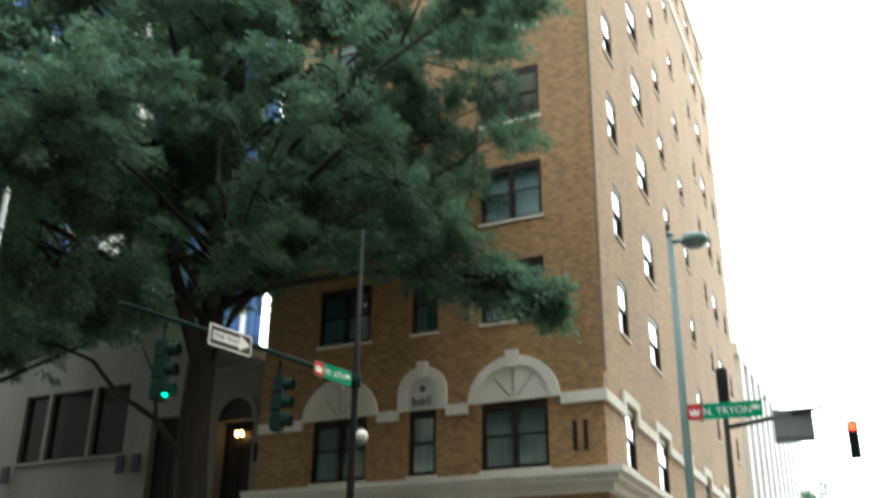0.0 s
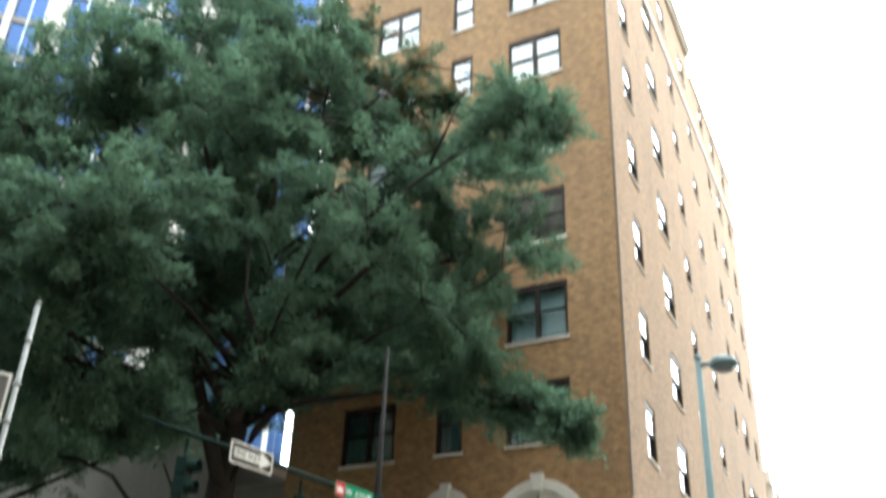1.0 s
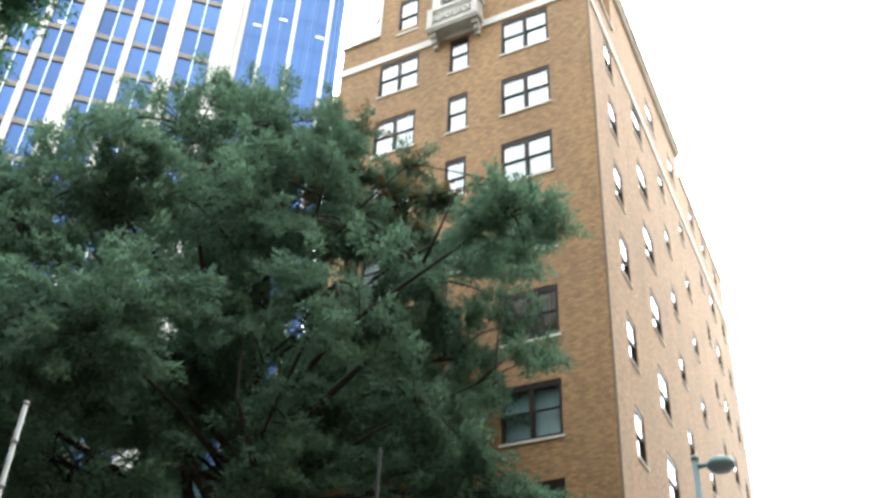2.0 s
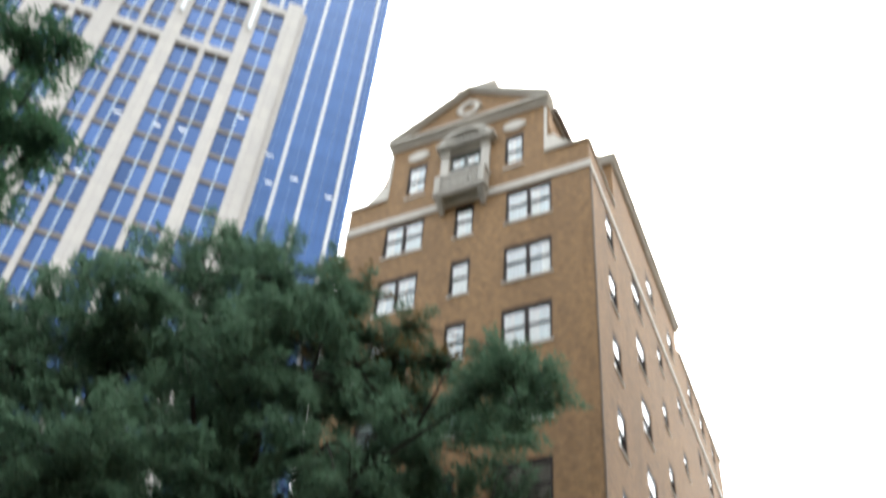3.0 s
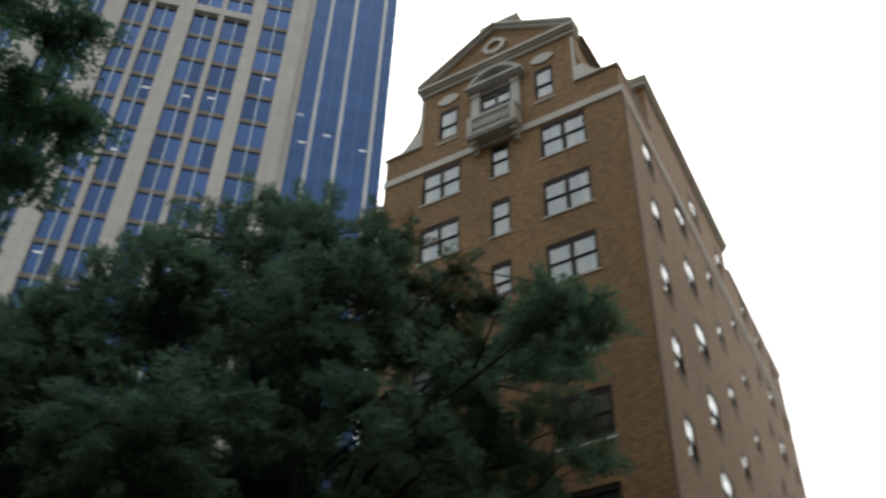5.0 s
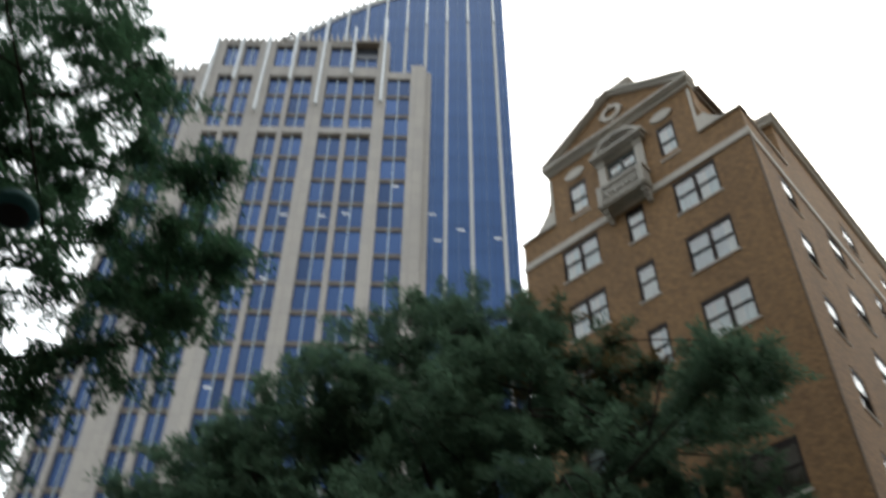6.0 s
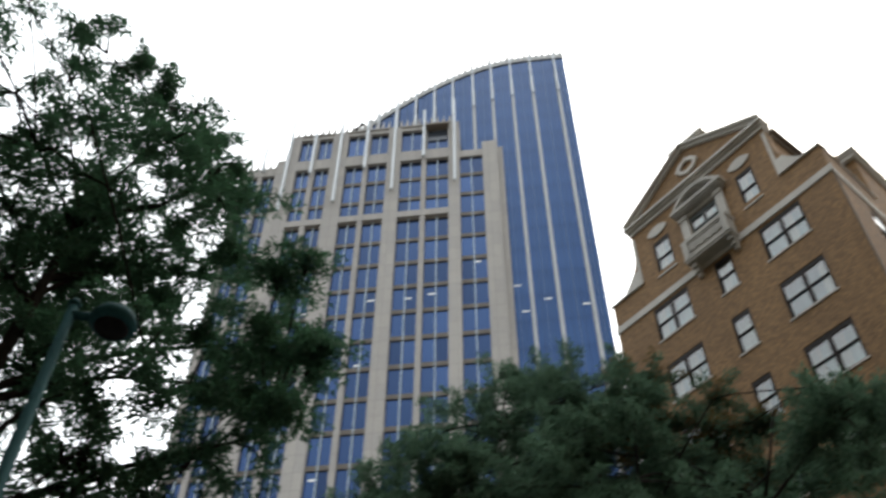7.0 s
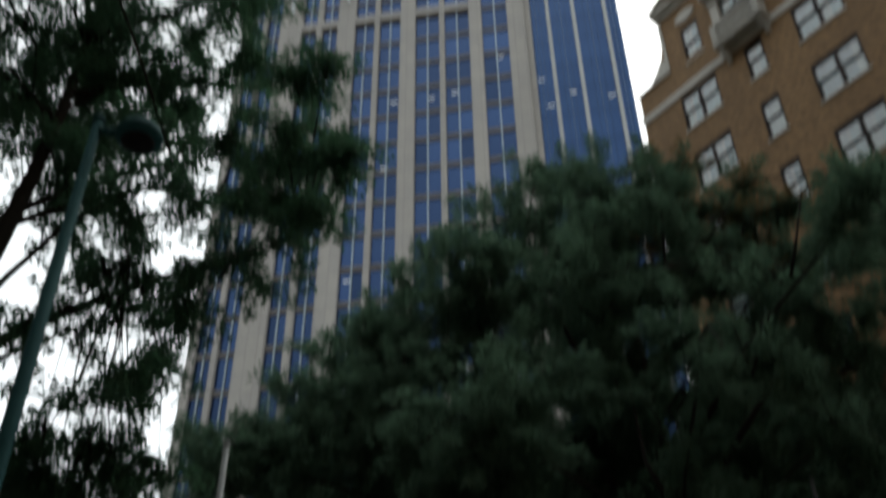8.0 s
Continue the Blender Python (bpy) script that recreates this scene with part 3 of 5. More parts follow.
part("downpipe", Shape().tube([(0.1, -0.03, H0 + 7.2), (0.1, -0.03, H0 + 30.4)], [0.04, 0.04], 8), SPANDREL, hotel, at=SIDE)

# gable front
GA0, GA1, EAVE, APEX = -9.45, -1.78, H0 + 35.3, H0 + 38.2
gm = (GA0 + GA1) / 2
gable_holes = [(-3.72, H0 + 31.85, -2.85, H0 + 33.95), (-8.45, H0 + 31.85, -7.5, H0 + 33.95), (-6.32, H0 + 32.15, -4.85, H0 + 33.76)]
part("gable_wall", Shape().wall(GA0, PARAPET + 0.002, GA1, EAVE + 0.08, 0.4, gable_holes), BRICK, hotel, at=FRONT @ pose(0, 0.002, 0))
part("pediment_field", Shape().prism([(GA0, EAVE + 0.53), (GA1, EAVE + 0.53), (gm, APEX - 0.03)], 0.0, 0.4), BRICK, hotel, at=FRONT)
part("eave_band", Shape().box(GA0 - 0.06, -0.09, EAVE + 0.08, GA1 + 0.06, 0.42, EAVE + 0.28).box(GA0 - 0.12, -0.2, EAVE + 0.28, GA1 + 0.12, 0.42, EAVE + 0.39)
     .box(GA0 - 0.17, -0.33, EAVE + 0.39, GA1 + 0.17, 0.42, EAVE + 0.52), CAST_STONE, hotel, at=FRONT)
slope = Shape()
for sgn, ex in ((-1, GA0 - 0.12), (1, GA1 + 0.12)):
    o1 = [(ex, EAVE + 0.52), (gm, APEX - 0.02), (gm, APEX + 0.14), (ex, EAVE + 0.70)]
    o2 = [(ex + sgn * 0.05, EAVE + 0.70), (gm, APEX + 0.14), (gm, APEX + 0.27), (ex + sgn * 0.05, EAVE + 0.85)]
    slope.prism(o1 if sgn < 0 else o1[::-1], -0.14, 0.5).prism(o2 if sgn < 0 else o2[::-1], -0.3, 0.5)
part("raking_cornice", slope, CAST_STONE, hotel, at=FRONT)
part("gable_body", Shape().box(GA0 + 0.003, 0.42, PARAPET - 1.0, GA1 - 0.003, 4.4, EAVE - 0.05), BRICK, hotel, at=FRONT)
part("gable_roof", Shape().prism([(GA0 - 0.1, EAVE + 0.34), (GA1 + 0.1, EAVE + 0.34), (GA1 + 0.1, EAVE + 0.6), (gm, APEX + 0.1), (GA0 - 0.1, EAVE + 0.6)], 0.52, 4.4), ROOFING, hotel, at=FRONT)
for sgn, ex in ((-1, GA0), (1, GA1)):
    lo, hi = sorted((ex, ex + sgn * 0.12))
    lo2, hi2 = sorted((ex, ex + sgn * 0.3))
    part("eave_return", Shape().box(lo, 0.43, EAVE - 0.16, hi, 4.4, EAVE + 0.1).box(lo2, 0.43, EAVE + 0.1, hi2, 4.4, EAVE + 0.3), SPANDREL, hotel, "dark brown eave along the gable side", at=FRONT)
part("ridge_block", Shape().box(gm - 0.95, 0.62, APEX - 0.6, gm + 0.8, 1.9, APEX + 1.05), BRICK, hotel, at=FRONT)
part("ridge_coping", Shape().box(gm - 1.02, 0.56, APEX + 1.05, gm + 0.87, 1.97, APEX + 1.17).box(gm - 1.12, 0.48, APEX + 1.17, gm + 0.97, 2.05, APEX + 1.36), CAST_STONE, hotel, at=FRONT)
oval = Shape()
oval.ring(gm, H0 + 36.9, 0.36, 0.56, -0.12, 0.02, 0, 360, 32, 0.84)
for a in (0, 90, 180, 270):
    c, s = math.cos(radians(a)), math.sin(radians(a)) * 0.85
    oval.box(gm + 0.56 * c - 0.07, -0.14, H0 + 36.9 + 0.56 * s - 0.07, gm + 0.56 * c + 0.07, 0.02, H0 + 36.9 + 0.56 * s + 0.07)
part("oval_surround", oval, CAST_STONE, hotel, "pale stone oval surround in the gable", at=FRONT)
for cx in (-3.3, -8.0):
    shell = [(cx + 0.52 * math.cos(radians(a)) * (1 + 0.08 * math.cos(radians(4 * a))), H0 + 34.55 + 0.30 * math.sin(radians(a))) for a in range(0, 360, 15)]
    part("stone_panel", Shape().prism(shell, -0.07, 0.02), CAST_STONE, hotel, "pale oval carved stone panel", at=FRONT)
for x0, z0, x1, z1 in gable_holes:
    put_window(kit_for(x1 - x0, z1 - z0, 1 if x1 - x0 < 1.2 else 2), hotel, FRONT, x0, z0, CURTAIN, WINDOW_PAINT if x1 - x0 < 1.2 else SASH_GREY)

# scrolls beside the gable: stone foot below, brick sweep above
def sweep(h):
    """How far the scroll stands out from the gable at a height over the parapet."""
    return 0.06 + 1.1 * max(0.0, 1 - h / 2.3) ** 2.6


for sgn, ex in ((1, GA1), (-1, GA0)):
    for name, h0, h1, material, label in (("scroll", 0.1, 0.95, CAST_STONE, "pale stone scroll foot beside the gable"), ("gable_sweep", 0.952, 3.0, BRICK, "")):
        hs = [h0 + (h1 - h0) * i / 8 for i in range(9)]
        o = [(ex, PARAPET + h0)] + [(ex + sgn * sweep(h), PARAPET + h) for h in hs] + [(ex, PARAPET + h1)]
        part(name, Shape().prism(o if sgn > 0 else o[::-1], -0.05 if material is CAST_STONE else 0.0, 0.5), material, hotel, label, at=FRONT)
    a, b = sorted((ex - sgn * 0.1, ex + sgn * 1.3))
    part("scroll_base", Shape().box(a, -0.1, PARAPET + 0.002, b, 0.5, PARAPET + 0.098), CAST_STONE, hotel, at=FRONT)
    a, b = sorted((ex, ex - sgn * 0.13))
    part("gable_quoin", Shape().box(a, -0.045, PARAPET + 0.1, b, -0.002, EAVE - 0.17), CAST_STONE, hotel, at=FRONT)

# balcony window with segmental hood
cx, B0, BP = -5.52, H0 + 30.62, 0.58
bal = Shape()
bal.box(cx - 1.16, -BP, B0, cx + 1.16, 0.0, B0 + 0.1).box(cx - 1.2, -BP - 0.05, B0 + 0.1, cx + 1.2, 0.0, B0 + 0.2)
bal.box(cx - 1.12, -BP + 0.04, B0 + 0.2, cx + 1.12, -BP + 0.16, B0 + 1.12).box(cx - 1.12, -BP + 0.16, B0 + 0.2, cx - 1.0, 0.0, B0 + 1.12).box(cx + 1.0, -BP + 0.16, B0 + 0.2, cx + 1.12, 0.0, B0 + 1.12)
bal.box(cx - 1.18, -BP - 0.03, B0 + 1.12, cx + 1.18, -BP + 0.2, B0 + 1.3).box(cx - 1.18, -BP + 0.2, B0 + 1.12, cx - 0.96, 0.0, B0 + 1.3).box(cx + 0.96, -BP + 0.2, B0 + 1.12, cx + 1.18, 0.0, B0 + 1.3)
balcony = part("balcony", bal, WORN_STONE, hotel, "carved grey stone balcony under the gable window", at=FRONT)
for k in range(9):
    xx = cx - 0.8 + k * 0.2
    part("carving", Shape().ring(xx, B0 + 0.66, 0.045, 0.1, -BP - 0.03, -BP + 0.05, 0, 360, 10, 1.5 + 0.8 * (k % 2)), WORN_STONE, balcony)
for z0, z1 in ((0.28, 0.34), (0.98, 1.04)):
    part("carved_border", Shape().box(cx - 0.98, -BP, B0 + z0, cx + 0.98, -BP + 0.038, B0 + z1), WORN_STONE, balcony)
for xx in (cx - 1.02, cx + 1.02):
    part("corner_block", Shape().box(xx - 0.13, -BP - 0.06, B0 + 0.2, xx + 0.13, -BP + 0.02, B0 + 1.119), WORN_STONE, balcony)
for xx in (cx - 0.95, cx + 0.95):
    part("bracket", Shape().box(xx - 0.13, -0.44, B0 - 0.22, xx + 0.13, 0.0, B0 - 0.001).box(xx - 0.11, -0.3, B0 - 0.42, xx + 0.11, 0.0, B0 - 0.221).box(xx - 0.09, -0.16, B0 - 0.6, xx + 0.09, 0.0, B0 - 0.421), WORN_STONE, balcony)
# the hood is a shallow arc over a straight dentil course
HX, HZ, HR = cx, H0 + 34.16, 1.36
RISE = 0.86
rad_h = (HR ** 2 + RISE ** 2) / (2 * RISE)
half = math.degrees(math.asin(HR / rad_h))
zc = HZ + RISE - rad_h
hoodm = part("window_hood", Shape().ring(HX, zc, rad_h - 0.17, rad_h, -0.44, 0.0, 90 - half, 90 + half, 22).box(HX - 1.4, -0.46, HZ - 0.06, HX + 1.4, 0.0, HZ + 0.1)
             .box(HX - 1.28, -0.3, HZ - 0.24, HX + 1.28, 0.0, HZ - 0.061), WORN_STONE, hotel, "weathered stone segmental window hood with dentils", at=FRONT)
fill_o = [(HX + (rad_h - 0.16) * math.cos(radians(90 - half + 2 * half * i / 16)), max(HZ + 0.1, zc + (rad_h - 0.16) * math.sin(radians(90 - half + 2 * half * i / 16)))) for i in range(17)]
part("hood_field", Shape().prism([p for p in fill_o if p[1] > HZ + 0.105] + [(HX - 0.9, HZ + 0.101), (HX + 0.9, HZ + 0.101)], -0.1, 0.0), WORN_STONE, hoodm)
den = Shape()
for k in range(15):
    a = radians(90 - half * 0.84 + half * 1.68 * k / 14)
    px, pz = HX + (rad_h - 0.23) * math.cos(a), zc + (rad_h - 0.23) * math.sin(a)
    den.box(px - 0.045, -0.34, pz - 0.06, px + 0.045, -0.1, pz + 0.07)
part("arc_dentils", den, WORN_STONE, hoodm)
den = Shape()
for k in range(17):
    px = HX - 1.2 + 2.4 * k / 16
    den.box(px - 0.045, -0.4, HZ - 0.18, px + 0.045, -0.301, HZ - 0.061)
part("dentils", den, WORN_STONE, hoodm)
for xx in (cx - 1.02, cx + 0.92):
    part("pilaster", Shape().box(xx - 0.19, -0.14, B0 + 1.2, xx + 0.19, 0.0, HZ - 0.241).box(xx - 0.23, -0.2, HZ - 0.48, xx + 0.23, -0.141, HZ - 0.242), CAST_STONE, hotel, at=FRONT)
part("window_lintel", Shape().box(cx - 0.83, -0.1, H0 + 33.78, cx + 0.73, -0.002, HZ - 0.241), CAST_STONE, hotel, at=FRONT)

# ---------------------------------------------------------------- low stone building beside the hotel
stone_house = thing("stone_building", pose(CX, CY, 0), "low stone building with arched doorway, colour darkened for shade", "building")
LF = FRONT @ pose(-FW - 0.01, 0.25, 0)
LT = H0 + 10.8
lh = [(-10.9, H0 + 6.3, -9.75, H0 + 8.75), (-9.6, H0 + 6.3, -7.6, H0 + 8.75), (-7.45, H0 + 6.3, -5.85, H0 + 8.75), (-1.75, 0, -0.35, H0 + 7.0), (-4.7, 0, -3.1, H0 + 7.4),
      (-18.0, H0 + 6.3, -16.0, H0 + 8.75), (-15.8, H0 + 6.3, -13.2, H0 + 8.75)]
LOW = H0 + 8.6
part("front_wall", Shape().wall(-30, 0, -2.6, LT, 0.5, [h for h in lh if h[2] < -2.6]), DIMMED_STONE, stone_house, at=LF)
part("entrance_wall", Shape().wall(-2.6, 0, 0, LOW, 0.5, [h for h in lh if h[2] > -2.6]), DIMMED_STONE, stone_house, at=LF @ pose(0, -0.12, 0))
part("coping", Shape().box(-30, -0.1, LT, -2.6, 0.6, LT + 0.18), DIMMED_STONE, stone_house, at=LF)
part("coping", Shape().box(-2.6, -0.2, LOW, 0, 0.5, LOW + 0.15), DIMMED_STONE, stone_house, at=LF)
part("roof", Shape().box(-30, 0.62, LT - 0.8, -2.62, 12, LT - 0.5), ROOFING, stone_house, at=LF)
part("roof", Shape().box(-2.6, 0.52, LOW - 0.6, 0, 12, LOW - 0.4), ROOFING, stone_house, at=LF)
part("rear_wall", Shape().box(-30, 12.0, 0, -2.6, 12.4, LT), DIMMED_STONE, stone_house, at=LF)
for x0, z0, x1, z1 in lh:
    if z0 > 1:
        w = part("window", Shape().wall(x0, z0, x1, z1, 0.14, [(x0 + 0.09, z0 + 0.09, x1 - 0.09, z1 - 0.09)]), WINDOW_PAINT, stone_house, at=LF @ pose(0, 0.16, 0))
        part("pane", Shape().box(x0 + 0.09, 0.04, z0 + 0.09, x1 - 0.09, 0.06, z1 - 0.09), DARK_PANE, w)
        part("sill", Shape().box(x0 - 0.05, -0.24, z0 - 0.1, x1 + 0.05, 0.0, z0 - 0.002), DIMMED_STONE, w)
    else:
        w = x1 - x0
        dz = z1
        d = part("door", Shape().box(x0, 0.3, 0, x1, 0.4, dz).box(x0 + 0.1, 0.26, 0.1, (x0 + x1) / 2 - 0.04, 0.3, dz - 0.2).box((x0 + x1) / 2 + 0.04, 0.26, 0.1, x1 - 0.1, 0.3, dz - 0.2), WINDOW_PAINT, stone_house, at=LF)
ar = Shape().ring(-1.05, H0 + 7.0, 0.7, 0.92, -0.2, -0.1, 0, 180, 20)
part("arch", ar, DIMMED_STONE, stone_house, at=LF)
part("fanlight", Shape().prism([(-1.05 + 0.7 * math.cos(radians(a)), H0 + 7.0 + 0.7 * math.sin(radians(a))) for a in range(0, 181, 10)], -0.13, -0.09), WINDOW_PAINT, stone_house, at=LF)
for xx in (-0.06, -5.05, -5.75, -11.2):
    part("plaque", Shape().box(xx - 0.16, -0.18, H0 + 5.6, xx + 0.16, -0.121, H0 + 6.2), BLACK_PAINT, stone_house, at=LF)
lantern = thing("wall_lantern", pose(CX, CY, 0) @ LF @ pose(-1.05, 0.1, H0 + 6.6), "lit wall lantern with two warm bulbs", "lamp")
part("bracket", Shape().box(-0.25, 0.0, 0.1, 0.25, 0.2, 0.16), BLACK_PAINT, lantern)
for xx in (-0.1, 0.1):
    part("bulb", Shape().lathe([(0.02, -0.1), (0.05, -0.06), (0.05, 0.06), (0.02, 0.08)], xx, 0.0, 12), LAMP_GLOW, lantern, "glowing warm bulb", True)

# ---------------------------------------------------------------- office tower
K = 0.735
TOWER = pose(0, 0, 0, 0, 0, 43) @ pose(0, 100 * K, EYE)     # x to the right along the face, y inwards
tower = thing("office_tower", pose(0, 0, 0), "tall limestone and blue glass office tower with curved crown", "skyscraper")
FLOOR = 5.6 * K
ZTOP, ZBAND = 146.2 * K, 131.5 * K
WIDE = [(-42.9, -39.2), (-33.0, -30.1), (-22.5, -20.1), (-11.4, -9.4), (-5.3, -2.6)]
NARROW = [(-36.6, -35.7), (-26.8, -26.0), (-16.2, -15.4)]
for i, (a, b) in enumerate(WIDE):
    top = 157.3 * K if 0 < i < 4 else 149.8 * K
    part("pier", Shape().box(a * K, 0, -EYE, b * K, 1.6, top), LIMESTONE, tower, at=TOWER)
part("crown_pier", Shape().box(-41.2 * K, 0.004, 149.8 * K, -39.2 * K, 1.6, 157.3 * K), LIMESTONE, tower, at=TOWER)
for a, b in NARROW:
    part("mullion", Shape().box(a * K, 0.1, -EYE, b * K, 1.6, 150.3 * K), LIMESTONE, tower, at=TOWER)
gaps = [(-39.2, -36.6), (-35.7, -33.0), (-30.1, -26.8), (-26.0, -22.5), (-20.1, -16.2), (-15.4, -11.4), (-9.4, -5.3), (-48.5, -46.2), (-45.5, -42.9)]
floors = int((ZTOP + EYE - 4) / FLOOR)
for gi, (a, b) in enumerate(gaps):
    w = (b - a) * K
    sp = Shape().box(0, 0.45, 0, w, 0.9, FLOOR * 0.145).mesh("spandrel")
    wm = Shape().box(w / 2 - 0.055, 0.40, 0.0, w / 2 + 0.055, 0.62, FLOOR)
    wm = wm.mesh("window")
    pn = Shape().box(0, 0.6, FLOOR * 0.145, w / 2, 0.66, FLOOR).mesh("pane")
    shift = 0.3 if gi >= 7 else 0.0
    for k in range(floors):
        z = ZTOP - (k + 1) * FLOOR
        m = TOWER @ pose(a * K, shift, z)
        part("spandrel", sp, TOWER_GRANITE, tower, at=m)
        o = part("window", wm, ALU, tower, at=m)
        part("pane", pn, COATED, o)
        part("pane", pn, COATED, o, at=pose(w / 2, 0, 0))
    part("base_wall", Shape().box(0, 0.45, -EYE, w, 0.9, ZTOP - floors * FLOOR), LIMESTONE, tower, at=TOWER @ pose(a * K, shift, 0))
for a, b in ((-39.2, -33.0), (-30.1, -22.5), (-20.1, -11.4)):
    part("stone_band", Shape().box(a * K, 0.06, ZBAND - 1.2, b * K, 0.9, ZBAND - 0.1), LIMESTONE, tower, at=TOWER)
    part("stone_band", Shape().box(a * K, 0.06, ZTOP, b * K, 0.9, ZTOP + 2.1), LIMESTONE, tower, at=TOWER)
part("stone_band", Shape().box(-9.4 * K, 0.3, ZTOP, -5.3 * K, 0.9, ZTOP + 1.4), LIMESTONE, tower, at=TOWER)
part("stone_band", Shape().box(-48.5 * K, 0.5, ZTOP, -42.9 * K, 0.9, ZTOP + 1.8), LIMESTONE, tower, at=TOWER)
# crown storey, set back a little
for a, b in ((-39.2, -33.0), (-30.1, -22.5), (-20.1, -11.4)):
    part("crown_band", Shape().box(a * K, 0.1, 155.9 * K, b * K, 1.5, 156.9 * K).box(a * K, -0.1, 156.9 * K, b * K, 1.5, 157.25 * K), LIMESTONE, tower, at=TOWER)
    for c, d in ((a, (a + b) / 2 - 0.4), ((a + b) / 2 + 0.4, b)):
        w = (d - c) * K
        o = part("window", Shape().box(w / 2 - 0.06, 0.4, 150 * K, w / 2 + 0.06, 0.55, 155.9 * K), ALU, tower, at=TOWER @ pose(c * K, 0, 0))
        part("pane", Shape().box(0, 0.55, 149.8 * K, w, 0.61, 155.9 * K), COATED, o)
part("left_pier", Shape().box(-49.5 * K, 0.3, -EYE, -48.5 * K, 6, 147.6 * K), LIMESTONE, tower, at=TOWER)
part("mullion", Shape().box(-46.2 * K, 0.35, -EYE, -45.5 * K, 1.6, ZTOP), LIMESTONE, tower, at=TOWER)
part("core", Shape().box(-48.6 * K, 1.7, -EYE, -2.7 * K, 24, 148.0 * K).box(-42.5 * K, 1.72, 148 * K, -9.5 * K, 22, 156.0 * K), LIMESTONE, tower, at=TOWER)
# dark panel gives the shade of an opening that is not cut
part("recess", Shape().box(-15.2 * K, 0.36, 152.4 * K, -11.6 * K, 0.5, 155.5 * K), SHADE_GLASS, tower, "dark panel in place of a shaded opening in the crown", at=TOWER)
part("canopy", Shape().box(-15.6 * K, -0.7, 155.7 * K, -11.2 * K, 0.9, 156.2 * K), SPANDREL, tower, at=TOWER)
part("roof_davit", Shape().tube([(-29.6 * K, 1.2, 157 * K), (-29.6 * K, 1.2, 160.2 * K), (-27.8 * K, 0.6, 161 * K)], [0.3, 0.3, 0.2], 8), BLACK_PAINT, tower, "dark roof hoist", at=TOWER)
for a, b in ((-39.2, -33.0), (-30.1, -22.5), (-20.1, -11.4)):
    c = (a + b) / 2
    part("crown_mullion", Shape().box((c - 0.4) * K, 0.12, 149 * K, (c + 0.4) * K, 0.9, 155.9 * K), LIMESTONE, tower, at=TOWER)
spike = Shape().tube([(0, 0, 0), (0, 0, 0.9), (0, 0, 2.1)], [0.3, 0.2, 0.03], 5).mesh("finial")
for u, z, y in [(-41.0 + 1.15 * i, 157.3, 0.15) for i in range(27)] + [(-49.2 + 1.2 * i, 148.6, 0.7) for i in range(6)]:
    part("finial", spike, LIMESTONE, tower, at=TOWER @ pose(u * K, y, z * K - 0.1))
# steel fins over piers and mullions
for i, (u, z0, z1) in enumerate([(-40.8, 134, 160), (-36.2, 144, 157.5), (-31.3, 135, 160), (-26.4, 144, 158), (-21.2, 137, 161.5), (-15.8, 146, 159.5), (-10.2, 138, 162.5), (-45.2, 146, 152)]):
    part("fin", Shape().box(u * K - 0.16, -0.6, z0 * K, u * K + 0.16, -0.25, z1 * K + 1.2).box(u * K - 0.1, -0.3, z0 * K + 1, u * K + 0.1, 0.0, z0 * K + 1.4)
         .box(u * K - 0.1, -0.3, z1 * K - 3.5, u * K + 0.1, 0.6, z1 * K - 3.1), STEEL, tower, "pale steel fin", at=TOWER)

# blue glass slab behind, with a roof line that rises in a curve
GY = 4 * K


def crest(u):
    """Height of the curved roof along the face."""
    k = min(1.0, max(0.0, (u + 31.0) / 36.0))
    return (161.0 + 24.2 * math.sin(k * math.pi / 2) ** 0.92) * K


U0, U1 = -30.5, 12.3
out = [(U0 * K, 60.0), (U1 * K, 60.0)] + [((U1 + (U0 - U1) * i / 24) * K, crest(U1 + (U0 - U1) * i / 24) - 0.9) for i in range(25)]
part("slab_body", Shape().prism(out, GY + 0.25, GY + 16), SHADE_GLASS, tower, at=TOWER)
part("slab_body", Shape().box(-2.4 * K, GY + 0.25, -EYE, U1 * K, GY + 16, 59.99), SHADE_GLASS, tower, at=TOWER)
ribs = [-29.0, -25.4, -21.8, -18.2, -14.5, -10.8, -6.7, -2.9, 1.1, 5.2, 10.2]
bays = [-30.4] + ribs + [12.3]
for a, b in zip(bays[:-1], bays[1:]):
    hi = (crest(a) + crest(b)) / 2 - 0.9
    lo = 140 * K if b < -2.5 else -EYE
    top = hi
    while top > lo + 1:
        z = max(lo, (int(top / (FLOOR)) - (0 if top % FLOOR > 0.05 else 1)) * FLOOR)
        if z >= top - 0.05:
            z = max(lo, top - FLOOR)
        if top == hi:
            sh = Shape().prism([(a * K + 0.02, z + 0.03), (b * K - 0.02, z + 0.03), (b * K - 0.02, crest(b) - 0.9), (a * K + 0.02, crest(a) - 0.9)], GY, GY + 0.2)
            part("pane", sh, SLAB_GLASS, tower, at=TOWER)
        else:
            key = ("slabpane", round(b - a, 2))
            if key not in KITS:
                n = 3
                sh = Shape()
                for q in range(n):
                    sh.box((b - a) * K * q / n + 0.02, GY, 0.025, (b - a) * K * (q + 1) / n - 0.015, GY + 0.2, FLOOR - 0.02)
                KITS[key] = sh.mesh("pane")
            if abs((top - z) - FLOOR) < 0.01:
                part("pane", KITS[key], SLAB_GLASS, tower, at=TOWER @ pose(a * K, 0, z))
            else:
                part("pane", Shape().box(a * K + 0.02, GY, z + 0.02, b * K - 0.02, GY + 0.2, top - 0.02), SLAB_GLASS, tower, at=TOWER)
        top = z
